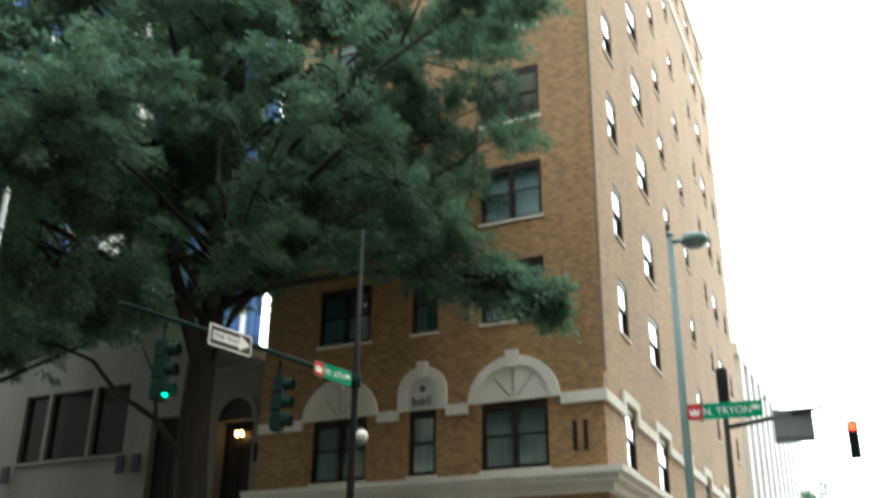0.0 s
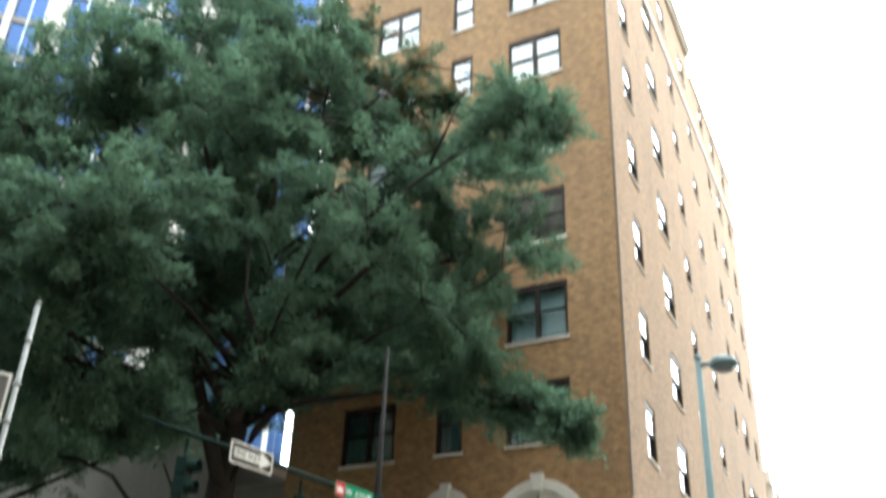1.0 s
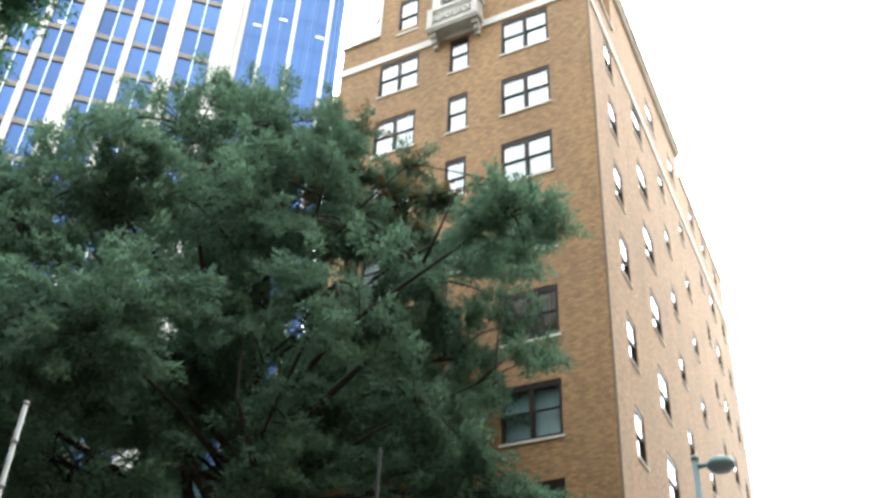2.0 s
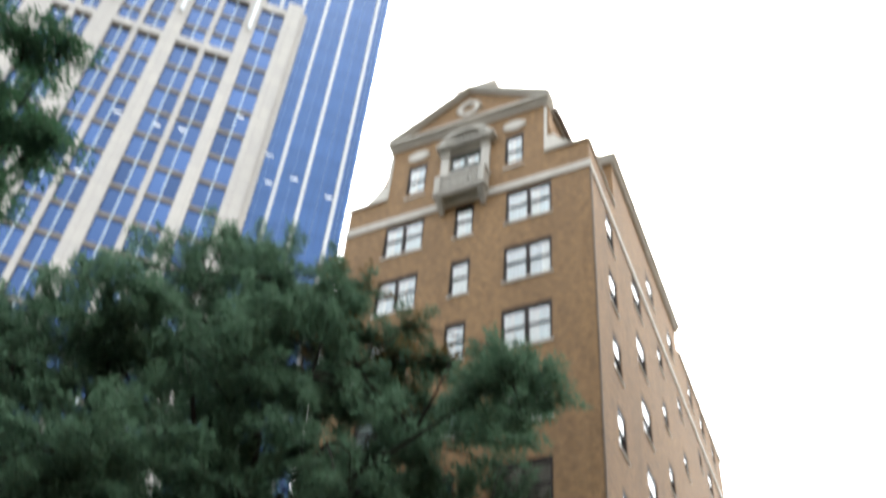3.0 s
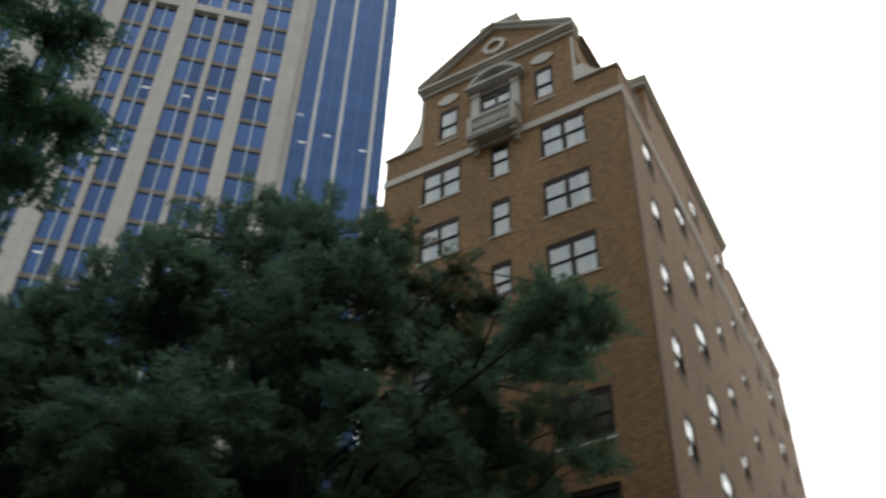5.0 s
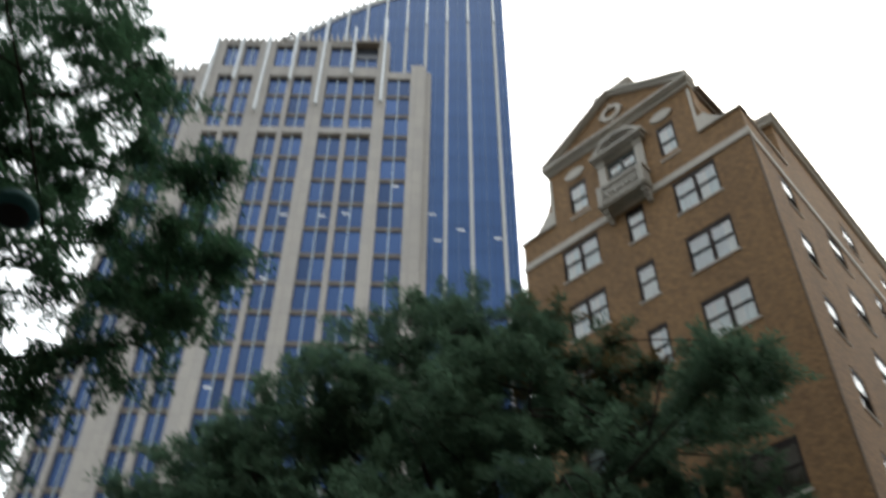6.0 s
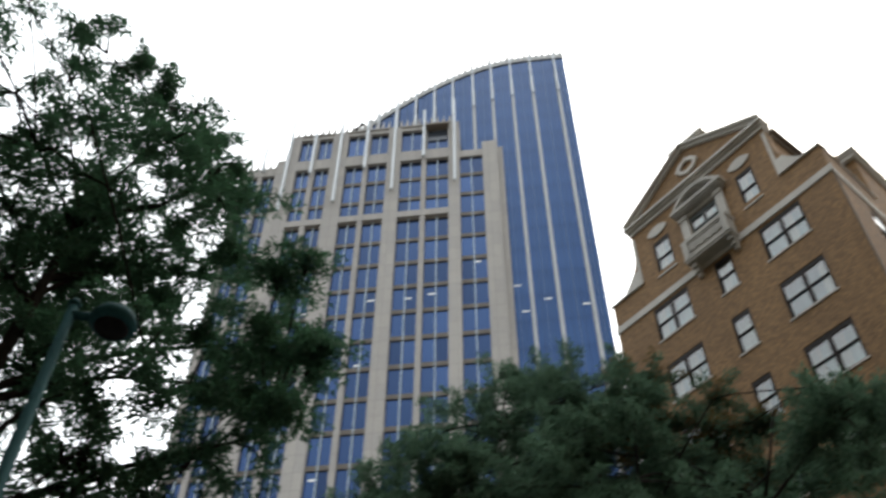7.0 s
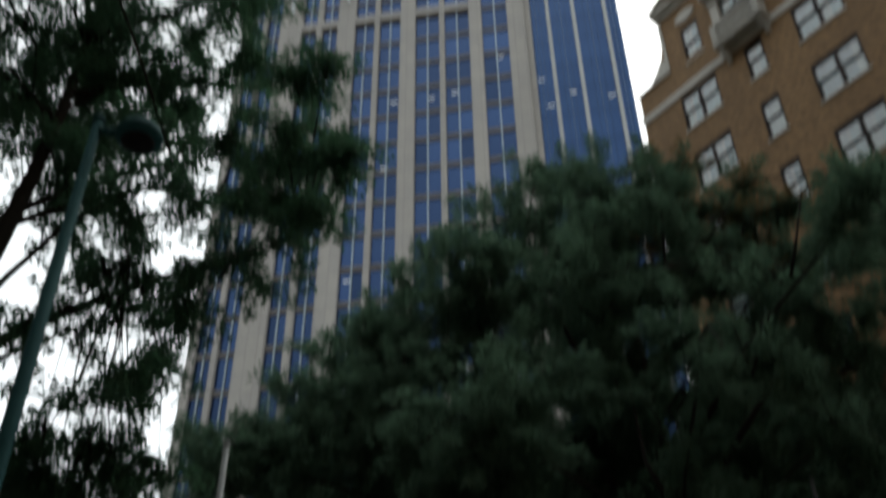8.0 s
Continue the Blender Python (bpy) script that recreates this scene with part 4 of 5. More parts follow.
for u in ribs:
    z0 = 140 * K if u < -2.5 else -EYE
    part("rib", Shape().box(u * K - 0.21, GY - 0.4, z0, u * K + 0.21, GY + 0.05, crest(u) - 6), PALE_RIB, tower, at=TOWER)
    part("fin", Shape().box(u * K - 0.13, GY - 0.75, crest(u) - 11, u * K + 0.13, GY - 0.42, crest(u) + 2.5), STEEL, tower, "pale steel fin", at=TOWER)
for a, b in zip(bays[:-1], bays[1:]):
    u = (a + b) / 2
    part("mullion", Shape().box(u * K - 0.03, GY - 0.08, 140 * K if u < -2.5 else -EYE, u * K + 0.03, GY - 0.002, crest(u) - 1.2), SLAB_LINE, tower, at=TOWER)
part("corner_return", Shape().box(-2.58 * K, 0.7, -EYE, -1.7 * K, GY + 0.2, 149.0 * K), LIMESTONE, tower, at=TOWER)
cap = [((U0 + (U1 - U0) * i / 24) * K, crest(U0 + (U1 - U0) * i / 24) - 0.9) for i in range(25)]
cap += [(x, z + 1.1) for x, z in cap[::-1]]
part("crest_band", Shape().prism(cap, GY - 0.2, GY + 1.0), PALE_RIB, tower, at=TOWER)
for i in range(34):
    u = U0 + 0.8 + (U1 - U0 - 1.2) * i / 33
    part("finial", spike, PALE_RIB, tower, at=TOWER @ pose(u * K, GY + 0.1, crest(u) + 0.1))
# glowing panels added on the fronts of a few panes, for lit office ceilings
for u, z in ((-14.0, 110.8), (-17.7, 110.2), (-23.4, 110.4), (-33.4, 108.6), (-6.9, 117.4), (0.0, 108.6), (-1.0, 114.5), (9.2, 109.2), (3.5, 111.0), (-24.5, 97.0), (-37.6, 109), (-29.0, 77.5)):
    y = GY - 0.02 if u > -2.5 else 0.585
    part("ceiling_light", Shape().box(u * K - 0.42, y, z * K, u * K + 0.42, y + 0.012, z * K + 0.24), OFFICE_LIGHT, tower, "glowing panel on the pane for an office ceiling light", at=TOWER)

# ---------------------------------------------------------------- white finned building up the street
fb = thing("white_office_block", pose(-8.3, 58.0, 0, 0, 0, 90), "long white office block with upright fins", "building")
part("wall", Shape().box(0, 0.9, 0, 36, 14, EYE + 16.8), SHADE_GLASS, fb)
part("parapet", Shape().box(-0.2, -0.05, EYE + 16.7, 36.2, 0.88, EYE + 17.5), WHITE_PANEL, fb)
finm = Shape().box(-0.4, -0.1, 0, 0.4, 0.92, EYE + 16.69).mesh("fin")
for k in range(15):
    part("fin", finm, WHITE_PANEL, fb, at=pose(0.5 + k * 2.5, 0, 0))


# ---------------------------------------------------------------- trees
def leaf_mesh(name, centres, radii, ways, per, size, gen, breadth, droop=0.2):
    """Many small pointed leaves, in tufts round twig tips."""
    total = int(sum(per))
    c = np.repeat(centres, per, axis=0)
    r = np.repeat(radii, per)
    off = gen.normal(0, 1, (total, 3))
    off /= np.linalg.norm(off, axis=1)[:, None]
    off *= (gen.random(total) ** 0.45)[:, None]
    way = np.repeat(ways, per, axis=0)
    off = off * 0.62 + way * (gen.uniform(-1.1, 1.15, total))[:, None]
    off[:, 2] *= 0.7
    p = c + off * r[:, None]
    p[:, 2] -= droop * r * (np.hypot(off[:, 0], off[:, 1]) ** 2)
    d = off * 0.5 + way * 0.5 + gen.normal(0, 0.55, (total, 3))
    d[:, 2] -= 0.2
    d /= np.linalg.norm(d, axis=1)[:, None]
    q = np.cross(d, gen.normal(0, 1, (total, 3)) + np.array([0, 0, 0.8]))
    q /= np.linalg.norm(q, axis=1)[:, None] + 1e-6
    ln = size * gen.uniform(0.7, 1.35, total)[:, None]
    wd = ln * breadth
    v = np.stack([p - q * wd, p + q * wd, p + d * ln], axis=1).reshape(-1, 3)
    me = bpy.data.meshes.new(name)
    me.vertices.add(total * 3)
    me.vertices.foreach_set("co", v.ravel())
    me.loops.add(total * 3)
    me.loops.foreach_set("vertex_index", np.arange(total * 3, dtype=np.int32))
    me.polygons.add(total)
    me.polygons.foreach_set("loop_start", np.arange(0, total * 3, 3, dtype=np.int32))
    me.update(calc_edges=True)
    return me


def tip_on(p, a, b):
    """The point of the line through a and b that lies nearest to p."""
    d = (b - a).normalized()
    return a + d * (p - a).dot(d)


def grow_tree(name, at, label, lobes, fork, trunk_r, leaf, tufts, tuft_r, per_tuft, size, seed, fill=0, twigs=3, top=1.0, thin=1.0, round_leaf=0.19, main=999, reach=4.6, lift=0.35, least=4, airy=99.0, openings=()):
    """A trunk with a leader, limbs to each lobe of the crown, twigs, and tufts of leaves in the lobes."""
    gen = np.random.RandomState(seed)
    r0 = random.Random(seed)
    tree = thing(name, at, label, "tree")
    peak = max(l[2] for l in lobes) * top
    lean = [sum(l[i] for l in lobes) / len(lobes) * 0.5 for i in (0, 1)]

    def axis(z):
        k = max(0.0, (z - fork * 0.6) / peak)
        return Vector((lean[0] * k * 1.4 + 0.12 * math.sin(z * 0.7), lean[1] * k * 1.4 + 0.1 * math.sin(z * 0.55 + 1), z))

    zs = [peak * 0.78 * i / 14 for i in range(15)]
    rad = [trunk_r * (1.0 + 0.35 * max(0, 1 - z / 0.8)) * max(0.06, 1 - 0.25 * min(1, z / fork) - 0.75 * max(0, (z - fork) / (peak - fork)) ** 0.7) for z in zs]
    part("trunk", Shape().tube([axis(z) for z in zs], rad, 12), BARK, tree, smooth=True)
    lobes = list(lobes)
    near = [(p, q) for i, p in enumerate(lobes) for q in lobes[i + 1:] if (Vector(p[:3]) - Vector(q[:3])).length < reach]
    first = len(lobes)
    hosts = [None] * min(main, first)
    for p in lobes[len(hosts):first]:
        hosts.append(min(lobes[:main], key=lambda q: (Vector(q[:3]) - Vector(p[:3])).length))
    for _ in range(fill):
        p, q = r0.choice(near)
        k = r0.uniform(0.25, 0.75)
        lobes.append(tuple(p[i] * k + q[i] * (1 - k) for i in range(3)) + ((p[3] + q[3]) / 2 * r0.uniform(0.7, 0.95),))
        hosts.append(p)
    twig = Shape()
    cs, rs, ws = [], [], []
    for host, (x, y, z, r) in zip(hosts, lobes):
        end = Vector((x, y, z))
        out = math.hypot(x, y)
        if host:
            start, w = Vector(host[:3]), trunk_r * r0.uniform(0.06, 0.1)
        else:
            start, w = axis(max(fork * r0.uniform(0.95, 1.2), min(peak * 0.72, z - out * r0.uniform(0.5, 0.9)))), trunk_r * r0.uniform(0.12, 0.26)
        mid = start.lerp(end, 0.5) + Vector((r0.uniform(-.3, .3), r0.uniform(-.3, .3), r0.uniform(0.0, 0.5)))
        line = [start, start.lerp(mid, 0.5) + Vector((0, 0, 0.1)), mid, mid.lerp(end, 0.6), end]
        limb = Shape().tube(line, [w, w * 0.8, w * 0.6, w * 0.4, w * 0.15], 7)
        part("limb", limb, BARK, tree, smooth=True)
        n = max(least, int(tufts * r * r * (thin if x > 3.0 else 1.0)))
        if r < 0.75 and z > airy and x < 3.6:
            n = n * 2 // 3
        for j in range(n):
            o = Vector(gen.normal(0, 1, 3)).normalized() * (r * 1.06 * gen.rand() ** 0.42)
            o.z *= 0.85
            tip = end + o
            # skip tufts close to a line cleared for the camera's view
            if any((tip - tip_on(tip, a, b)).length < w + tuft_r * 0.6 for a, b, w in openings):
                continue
            cs.append(tuple(tip))
            ws.append(tuple((o.normalized() + Vector((0, 0, lift)) + Vector(gen.normal(0, 0.3, 3))).normalized()))
            rs.append(tuft_r * gen.uniform(0.5, 1.5))
            if j % twigs == 0:
                b = line[3].lerp(end, gen.rand())
                twig.tube([b, b.lerp(tip, 0.55) + Vector((0, 0, 0.1)), tip], [0.03, 0.018, 0.006], 4)
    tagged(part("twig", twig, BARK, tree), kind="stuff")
    cs, rs = np.array(cs), np.array(rs)
    per = np.maximum(8, (per_tuft * (rs / tuft_r) ** 2)).astype(int)
    part("crown", leaf_mesh("crown", cs, rs, np.array(ws), per, size, gen, round_leaf), leaf, tree)
    return tree


OAK_LOBES = [
    (-1.8, -1.2, 16.1, 1.36), (-1.5, 0.9, 17.4, 1.6), (-1.3, -3.4, 12.6, 1.42), (-3.2, -3.3, 12.2, 1.49), (-3.5, 0.9, 15.3, 2.08), (-1.9, 2.6, 16.1, 1.7),
    (3.1, -2.0, 10.3, 1.24), (3.0, 1.5, 12.4, 1.26), (5.2, -0.1, 12.3, 0.81), (4.8, 2.5, 14.8, 0.55),
    (3.0, 3.1, 11.8, 1.25), (5.1, 1.7, 10.4, 0.62), (1.6, 2.7, 11.3, 1.42), (0.4, 1.2, 9.7, 1.33), (0.4, -4.4, 8.9, 1.41), (-0.7, 0.0, 10.9, 1.58),
    (-0.9, -3.3, 7.4, 1.21), (3.3, 1.5, 8.7, 0.92), (-4.4, -3.5, 12.5, 1.44), (-4.1, -5.2, 10.7, 1.09), (-4.1, -6.3, 9.7, 0.94)]
# the lobes past y 4 hide behind the crown, added to shade the wall
OAK_SKIRT = [
    (-0.8, -2.9, 7.1, 1.03), (-2.7, 0.5, 9.3, 1.3), (1.4, -1.2, 8.1, 0.95), (-0.2, 2.9, 10.3, 0.85), (2.2, 1.5, 8.8, 0.63), (2.7, 2.5, 9.0, 0.65), (3.0, 3.4, 8.8, 0.51),
    (4.2, 2.6, 8.1, 0.5), (-0.4, -3.6, 6.0, 0.53), (4.2, 3.5, 7.8, 0.3), (1.5, 0.7, 10.0, 0.96), (3.5, 0.1, 9.1, 0.77), (-3.0, 0.2, 7.6, 0.57),
    (-1.0, 6.3, 12.2, 1.8), (-4.2, 5.2, 12.0, 1.8), (1.5, 6.0, 12.4, 1.5), (-3.5, 5.6, 15.0, 1.6), (0.2, 5.0, 15.6, 1.3), (-0.7, -5.0, 8.7, 0.6), (-2.4, -1.0, 9.8, 1.2)]
OAK_FRONT = [(0.31, -1.29, 11.37, 0.5), (0.9, -1.29, 10.39, 0.45), (0.44, -1.45, 9.83, 0.45), (-0.03, -1.45, 10.69, 0.4), (1.33, -1.29, 9.5, 0.35), (0.17, -1.14, 12.26, 0.4), (-0.48, -1.76, 11.28, 0.4), (0.6, -1.5, 13.9, 0.79), (0.2, -0.5, 15.9, 0.75), (0.7, -2.0, 12.6, 0.85), (1.5, -0.7, 13.0, 0.66), (-0.6, -3.4, 12.9, 0.75)]
OAK_FILL = [(-1.7, -0.2, 11.0, 0.99), (-2.3, -0.1, 12.1, 0.85), (-2.3, -0.7, 9.7, 1.01), (-1.0, -0.9, 8.9, 0.74), (0.6, -0.2, 8.1, 0.61), (-1.0, -2.3, 7.5, 0.78), (4.6, 2.1, 14.0, 0.71), (4.4, 3.2, 13.7, 0.67)]
OAK_RIGHT = [(4.4, 2.6, 13.5, 0.59), (4.3, 3.1, 11.8, 0.55), (4.9, 2.8, 11.0, 0.4), (4.4, 2.0, 12.0, 0.53), (0.6, 1.1, 15.1, 0.48), (1.0, 0.8, 13.7, 0.54)]
OAK_GAPS = [(-3.84, -6.54, 8.98, 0.5), (-3.53, -5.9, 9.58, 0.61), (-3.11, -5.13, 9.64, 0.72), (-2.77, -4.58, 10.81, 0.58), (-3.23, -5.34, 8.99, 0.6), (-2.64, -4.37, 9.79, 0.72), (-0.91, -0.0, 12.63, 0.83), (-0.88, 0.02, 11.69, 0.69), (-3.41, -2.74, 9.97, 0.78), (0.11, 0.83, 14.37, 0.74), (-1.36, -0.42, 9.8, 0.66), (-2.06, -1.12, 10.55, 0.68)]
OAK_TWIGGY = [(0.11, 1.12, 16.85, 0.56), (0.73, 1.57, 16.22, 0.53), (-0.02, 1.02, 15.24, 0.58), (1.5, 2.06, 15.77, 0.52), (2.13, 2.42, 15.43, 0.52), (1.0, 1.74, 14.55, 0.53), (0.28, 1.25, 17.94, 0.41), (1.71, 2.18, 14.37, 0.5)]
OAK_SHOULDER = [(-3.2, -3.81, 12.88, 0.69), (-2.87, -3.33, 13.9, 0.59), (-2.57, -2.92, 14.79, 0.49), (-3.01, -3.52, 11.59, 0.67), (0.8, 1.61, 17.45, 0.49), (1.81, 2.24, 16.51, 0.48), (2.67, 2.71, 15.63, 0.44), (1.57, 2.1, 15.3, 0.49), (3.18, 2.96, 14.5, 0.45), (2.31, 2.52, 14.18, 0.47), (3.65, 3.17, 13.73, 0.42), (0.83, 1.63, 16.13, 0.47)]
OAK_HEM = [(0.33, 0.01, 7.59, 0.37), (0.91, 0.45, 7.77, 0.27), (0.51, 0.15, 8.15, 0.43), (-0.75, -0.91, 7.41, 0.41), (-1.01, -1.17, 7.87, 0.46)]
# lobes past y 3 here are unseen too, put in to darken the facade
OAK_REAR = [(-1.38, 0.1, 8.19, 0.44), (-1.55, -0.06, 7.5, 0.43), (-0.72, 0.67, 8.59, 0.4), (-0.19, 1.09, 8.34, 0.33), (-0.87, 0.54, 7.84, 0.26), (-4.88, 4.02, 10.97, 1.02), (-3.32, 4.33, 10.66, 1.02), (-1.76, 4.25, 11.44, 1.02), (-0.43, 4.41, 10.82, 0.94), (0.74, 4.25, 11.6, 0.86), (-2.54, 3.63, 12.46, 1.09), (-0.59, 3.71, 12.85, 1.09)]
OAK_SPRAY = [(1.33, -0.2, 15.3, 0.45), (1.54, -0.2, 14.47, 0.5), (1.75, -0.2, 13.69, 0.5), (1.1, -0.2, 16.03, 0.3), (5.57, -0.2, 12.77, 0.4), (5.88, -0.2, 12.13, 0.45), (6.13, -0.2, 11.65, 0.3), (5.25, -0.2, 12.42, 0.4), (5.67, -0.2, 11.53, 0.45), (4.91, -0.2, 12.83, 0.35), (4.55, -0.2, 12.04, 0.4), (3.19, 1.36, 8.2, 0.5), (3.75, 1.36, 7.89, 0.42), (4.18, 1.36, 7.73, 0.42), (4.65, 1.36, 7.71, 0.4), (5.06, 1.36, 7.55, 0.36), (5.45, 1.36, 7.34, 0.34), (5.77, 1.36, 7.11, 0.3), (5.99, 1.36, 6.95, 0.2), (4.86, 1.36, 7.29, 0.32), (5.28, 1.36, 7.07, 0.3), (5.59, 1.36, 6.92, 0.22), (4.4, 1.36, 7.42, 0.3)]
OAK_LOW = [(-2.45, -2.08, 7.53, 0.55), (-1.42, -2.08, 7.06, 0.5), (-0.45, -2.08, 7.18, 0.5), (0.42, -2.08, 6.66, 0.42), (-2.47, -2.08, 6.9, 0.5), (-0.7, -2.08, 6.65, 0.42), (0.66, -2.08, 6.99, 0.38), (-3.46, -2.08, 8.08, 0.5), (-0.17, -2.08, 7.61, 0.3), (1.89, 0.58, 8.4, 0.5), (2.6, 0.58, 8.13, 0.5), (3.27, 0.58, 7.98, 0.5), (3.9, 0.58, 8.09, 0.45), (4.36, 0.58, 8.27, 0.35), (1.18, 0.58, 8.39, 0.4)]
# mostly hidden foliage; past y 3 it is added only to block wall light
OAK_WALLWARD = [(-0.12, 1.83, 17.35, 0.7), (0.2, 1.83, 15.95, 0.9), (-0.32, 1.83, 18.36, 0.35), (0.5, 1.83, 14.59, 0.9), (-5.66, 3.71, 14.98, 1.3), (-3.03, 3.71, 14.37, 1.3), (-0.78, 3.71, 13.52, 1.2), (0.63, 3.71, 13.05, 0.9), (1.45, 3.71, 11.57, 0.8), (0.31, 3.71, 11.51, 1.1), (-1.21, 3.71, 11.8, 1.3), (-3.19, 3.71, 12.17, 1.3), (-5.34, 3.71, 12.58, 1.3), (1.37, 3.71, 10.5, 0.7), (0.12, 3.71, 10.44, 1.0), (-1.35, 3.71, 10.4, 1.0), (-8.17, 3.71, 14.85, 1.3), (-7.51, 3.71, 12.33, 1.2), (-11.37, 3.71, 15.56, 1.3), (-10.48, 3.71, 12.86, 1.2), (-10.43, 5.5, 15.53, 1.2), (-7.76, 5.5, 15.16, 1.2), (-5.3, 5.5, 14.82, 1.2), (-3.01, 5.5, 14.32, 1.2), (-1.06, 5.5, 13.74, 1.0), (0.15, 5.5, 12.7, 0.7), (-1.4, 5.5, 12.05, 1.1), (-3.41, 5.5, 12.09, 1.1), (-5.64, 5.5, 12.47, 1.1), (-8.06, 5.5, 12.88, 1.1), (-0.08, 5.5, 11.37, 0.7), (-11.17, 5.5, 13.41, 1.1)]
OAK_STEP = [(-1.7, -4.58, 10.92, 0.42), (-0.73, -4.19, 10.97, 0.42), (0.42, -3.79, 10.58, 0.42), (1.39, -3.79, 9.63, 0.38), (-3.06, -3.33, 13.02, 0.42), (-1.44, -3.01, 12.56, 0.42), (-0.12, -2.86, 11.77, 0.4), (-4.31, -3.33, 13.54, 0.36)]
BIG = 1.28
oak_lobes = [(x * BIG, y * BIG, EYE + (z - EYE) * BIG, r * BIG) for x, y, z, r in OAK_LOBES + OAK_SKIRT + OAK_FRONT + OAK_FILL + OAK_RIGHT + OAK_GAPS + OAK_TWIGGY + OAK_SHOULDER + OAK_HEM + OAK_REAR + OAK_SPRAY + OAK_LOW + OAK_WALLWARD + OAK_STEP]
# sight lines from the camera, cleared of leaves to fit its view, and their half width
OAK_VIEW_GAPS = [(Vector(a), Vector(b), w) for a, b, w in [((5.54, -5.82, 9.49), (-4.61, 7.81, 19.24), 0.34), ((4.79, -6.42, 7.29), (-6.29, 6.47, 14.32), 0.34), ((4.73, -6.47, 6.8), (-6.42, 6.36, 13.23), 0.34), ((4.09, -7.07, 9.08), (-7.85, 5.03, 18.33), 0.26), ((3.45, -7.74, 7.0), (-9.27, 3.53, 13.68), 0.34), ((3.92, -7.23, 7.02), (-8.22, 4.66, 13.72), 0.3), ((5.4, -5.93, 12.07), (-4.92, 7.58, 25.01), 0.28), ((6.46, -5.2, 10.75), (-2.55, 9.22, 22.07), 0.28), ((5.3, -6.01, 8.75), (-5.15, 7.41, 17.59), 0.26)]]
oak = grow_tree("street_oak", pose(-10.74 * BIG, 13.17 * BIG, 0), "large full dark-green willow oak on the pavement", oak_lobes, 8.6, 0.40, LEAF_A, 25, 0.35, 118, 0.14, 11, fill=72, twigs=5, thin=0.5, main=22, reach=5.9, least=6, airy=15.5, openings=OAK_VIEW_GAPS)
for line, w in (([(0.05, -0.2, 5.2), (-0.54, -0.79, 6.2), (-1.17, -1.38, 6.71), (-1.57, -1.77, 7.33), (-2.08, -2.31, 7.58), (-2.73, -3.05, 7.58)], 0.075),
                ([(0.0, -0.1, 7.3), (-0.33, -0.61, 8.76), (-0.63, -0.87, 10.02), (-0.98, -1.19, 11.12)], 0.2),
                ([(0.05, -0.1, 7.4), (0.53, 0.1, 8.68), (0.9, 0.38, 9.29), (1.42, 0.76, 10.3)], 0.13),
                ([(0.18, 0.04, 8.93), (1.59, 0.34, 9.29), (3.25, 0.94, 9.55), (4.67, 1.44, 9.54), (5.93, 1.64, 9.26), (7.16, 1.74, 8.71)], 0.1),
                ([(-0.03, 0.04, 9.15), (0.61, -0.06, 10.23), (1.83, -0.06, 11.14), (3.19, -0.26, 11.94), (4.46, -0.46, 12.58)], 0.16),
                ([(1.13, 0.04, 15.73), (1.35, 0.04, 17.3), (1.51, 0.04, 18.79), (1.63, 0.04, 20.39)], 0.06),
                ([(1.42, 0.54, 16.33), (2.34, 0.54, 17.36), (3.61, 0.54, 18.3)], 0.05),
                ([(4.52, 0.14, 14.75), (4.92, 0.14, 15.64), (5.36, 0.14, 16.71)], 0.05),
                ([(0.1, -2.26, 14.04), (-0.43, -2.26, 15.49), (-1.09, -2.26, 16.73)], 0.07),
                ([(0.73, -0.86, 8.62), (-0.37, -0.86, 9.91), (-1.13, -0.86, 11.13), (-2.01, -0.86, 12.32)], 0.17),
                ([(2.02, -1.86, 9.3), (1.29, -1.86, 10.95), (1.14, -1.86, 12.96)], 0.08),
                ([(-0.54, -0.79, 6.2), (-0.4, -1.1, 7.0), (-0.7, -1.5, 7.9)], 0.05)):
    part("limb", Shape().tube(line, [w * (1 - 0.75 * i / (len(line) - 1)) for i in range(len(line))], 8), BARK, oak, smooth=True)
dry_gen = np.random.RandomState(61)
dry_at, dry_way = [], []
for x, y, z, r in OAK_TWIGGY + OAK_SHOULDER[4:]:
    for _ in range(6):
        o = Vector(dry_gen.normal(0, 1, 3)).normalized() * (r * BIG * dry_gen.rand() ** 0.5)
        dry_at.append((x * BIG + o.x, y * BIG + o.y, EYE + (z - EYE) * BIG + o.z))
        dry_way.append(tuple((o.normalized() + Vector((0, 0, 0.2))).normalized()))
part("dry_leaves", leaf_mesh("dry_leaves", np.array(dry_at), dry_gen.uniform(0.2, 0.45, len(dry_at)), np.array(dry_way), np.full(len(dry_at), 70), 0.13, dry_gen, 0.19), LEAF_DRY, oak, "olive-brown thinning leaves")
side_rng = random.Random(41)
ROW_LOBES = []
while len(ROW_LOBES) < 26:
    d = Vector((side_rng.uniform(-1, 1), side_rng.uniform(-1, 1), side_rng.uniform(-1, 1)))
    if 0.35 < d.length < 1:
        ROW_LOBES.append((d.x * 4.6, d.y * 4.4, 11.6 + d.z * 2.4, side_rng.uniform(1.1, 1.7)))
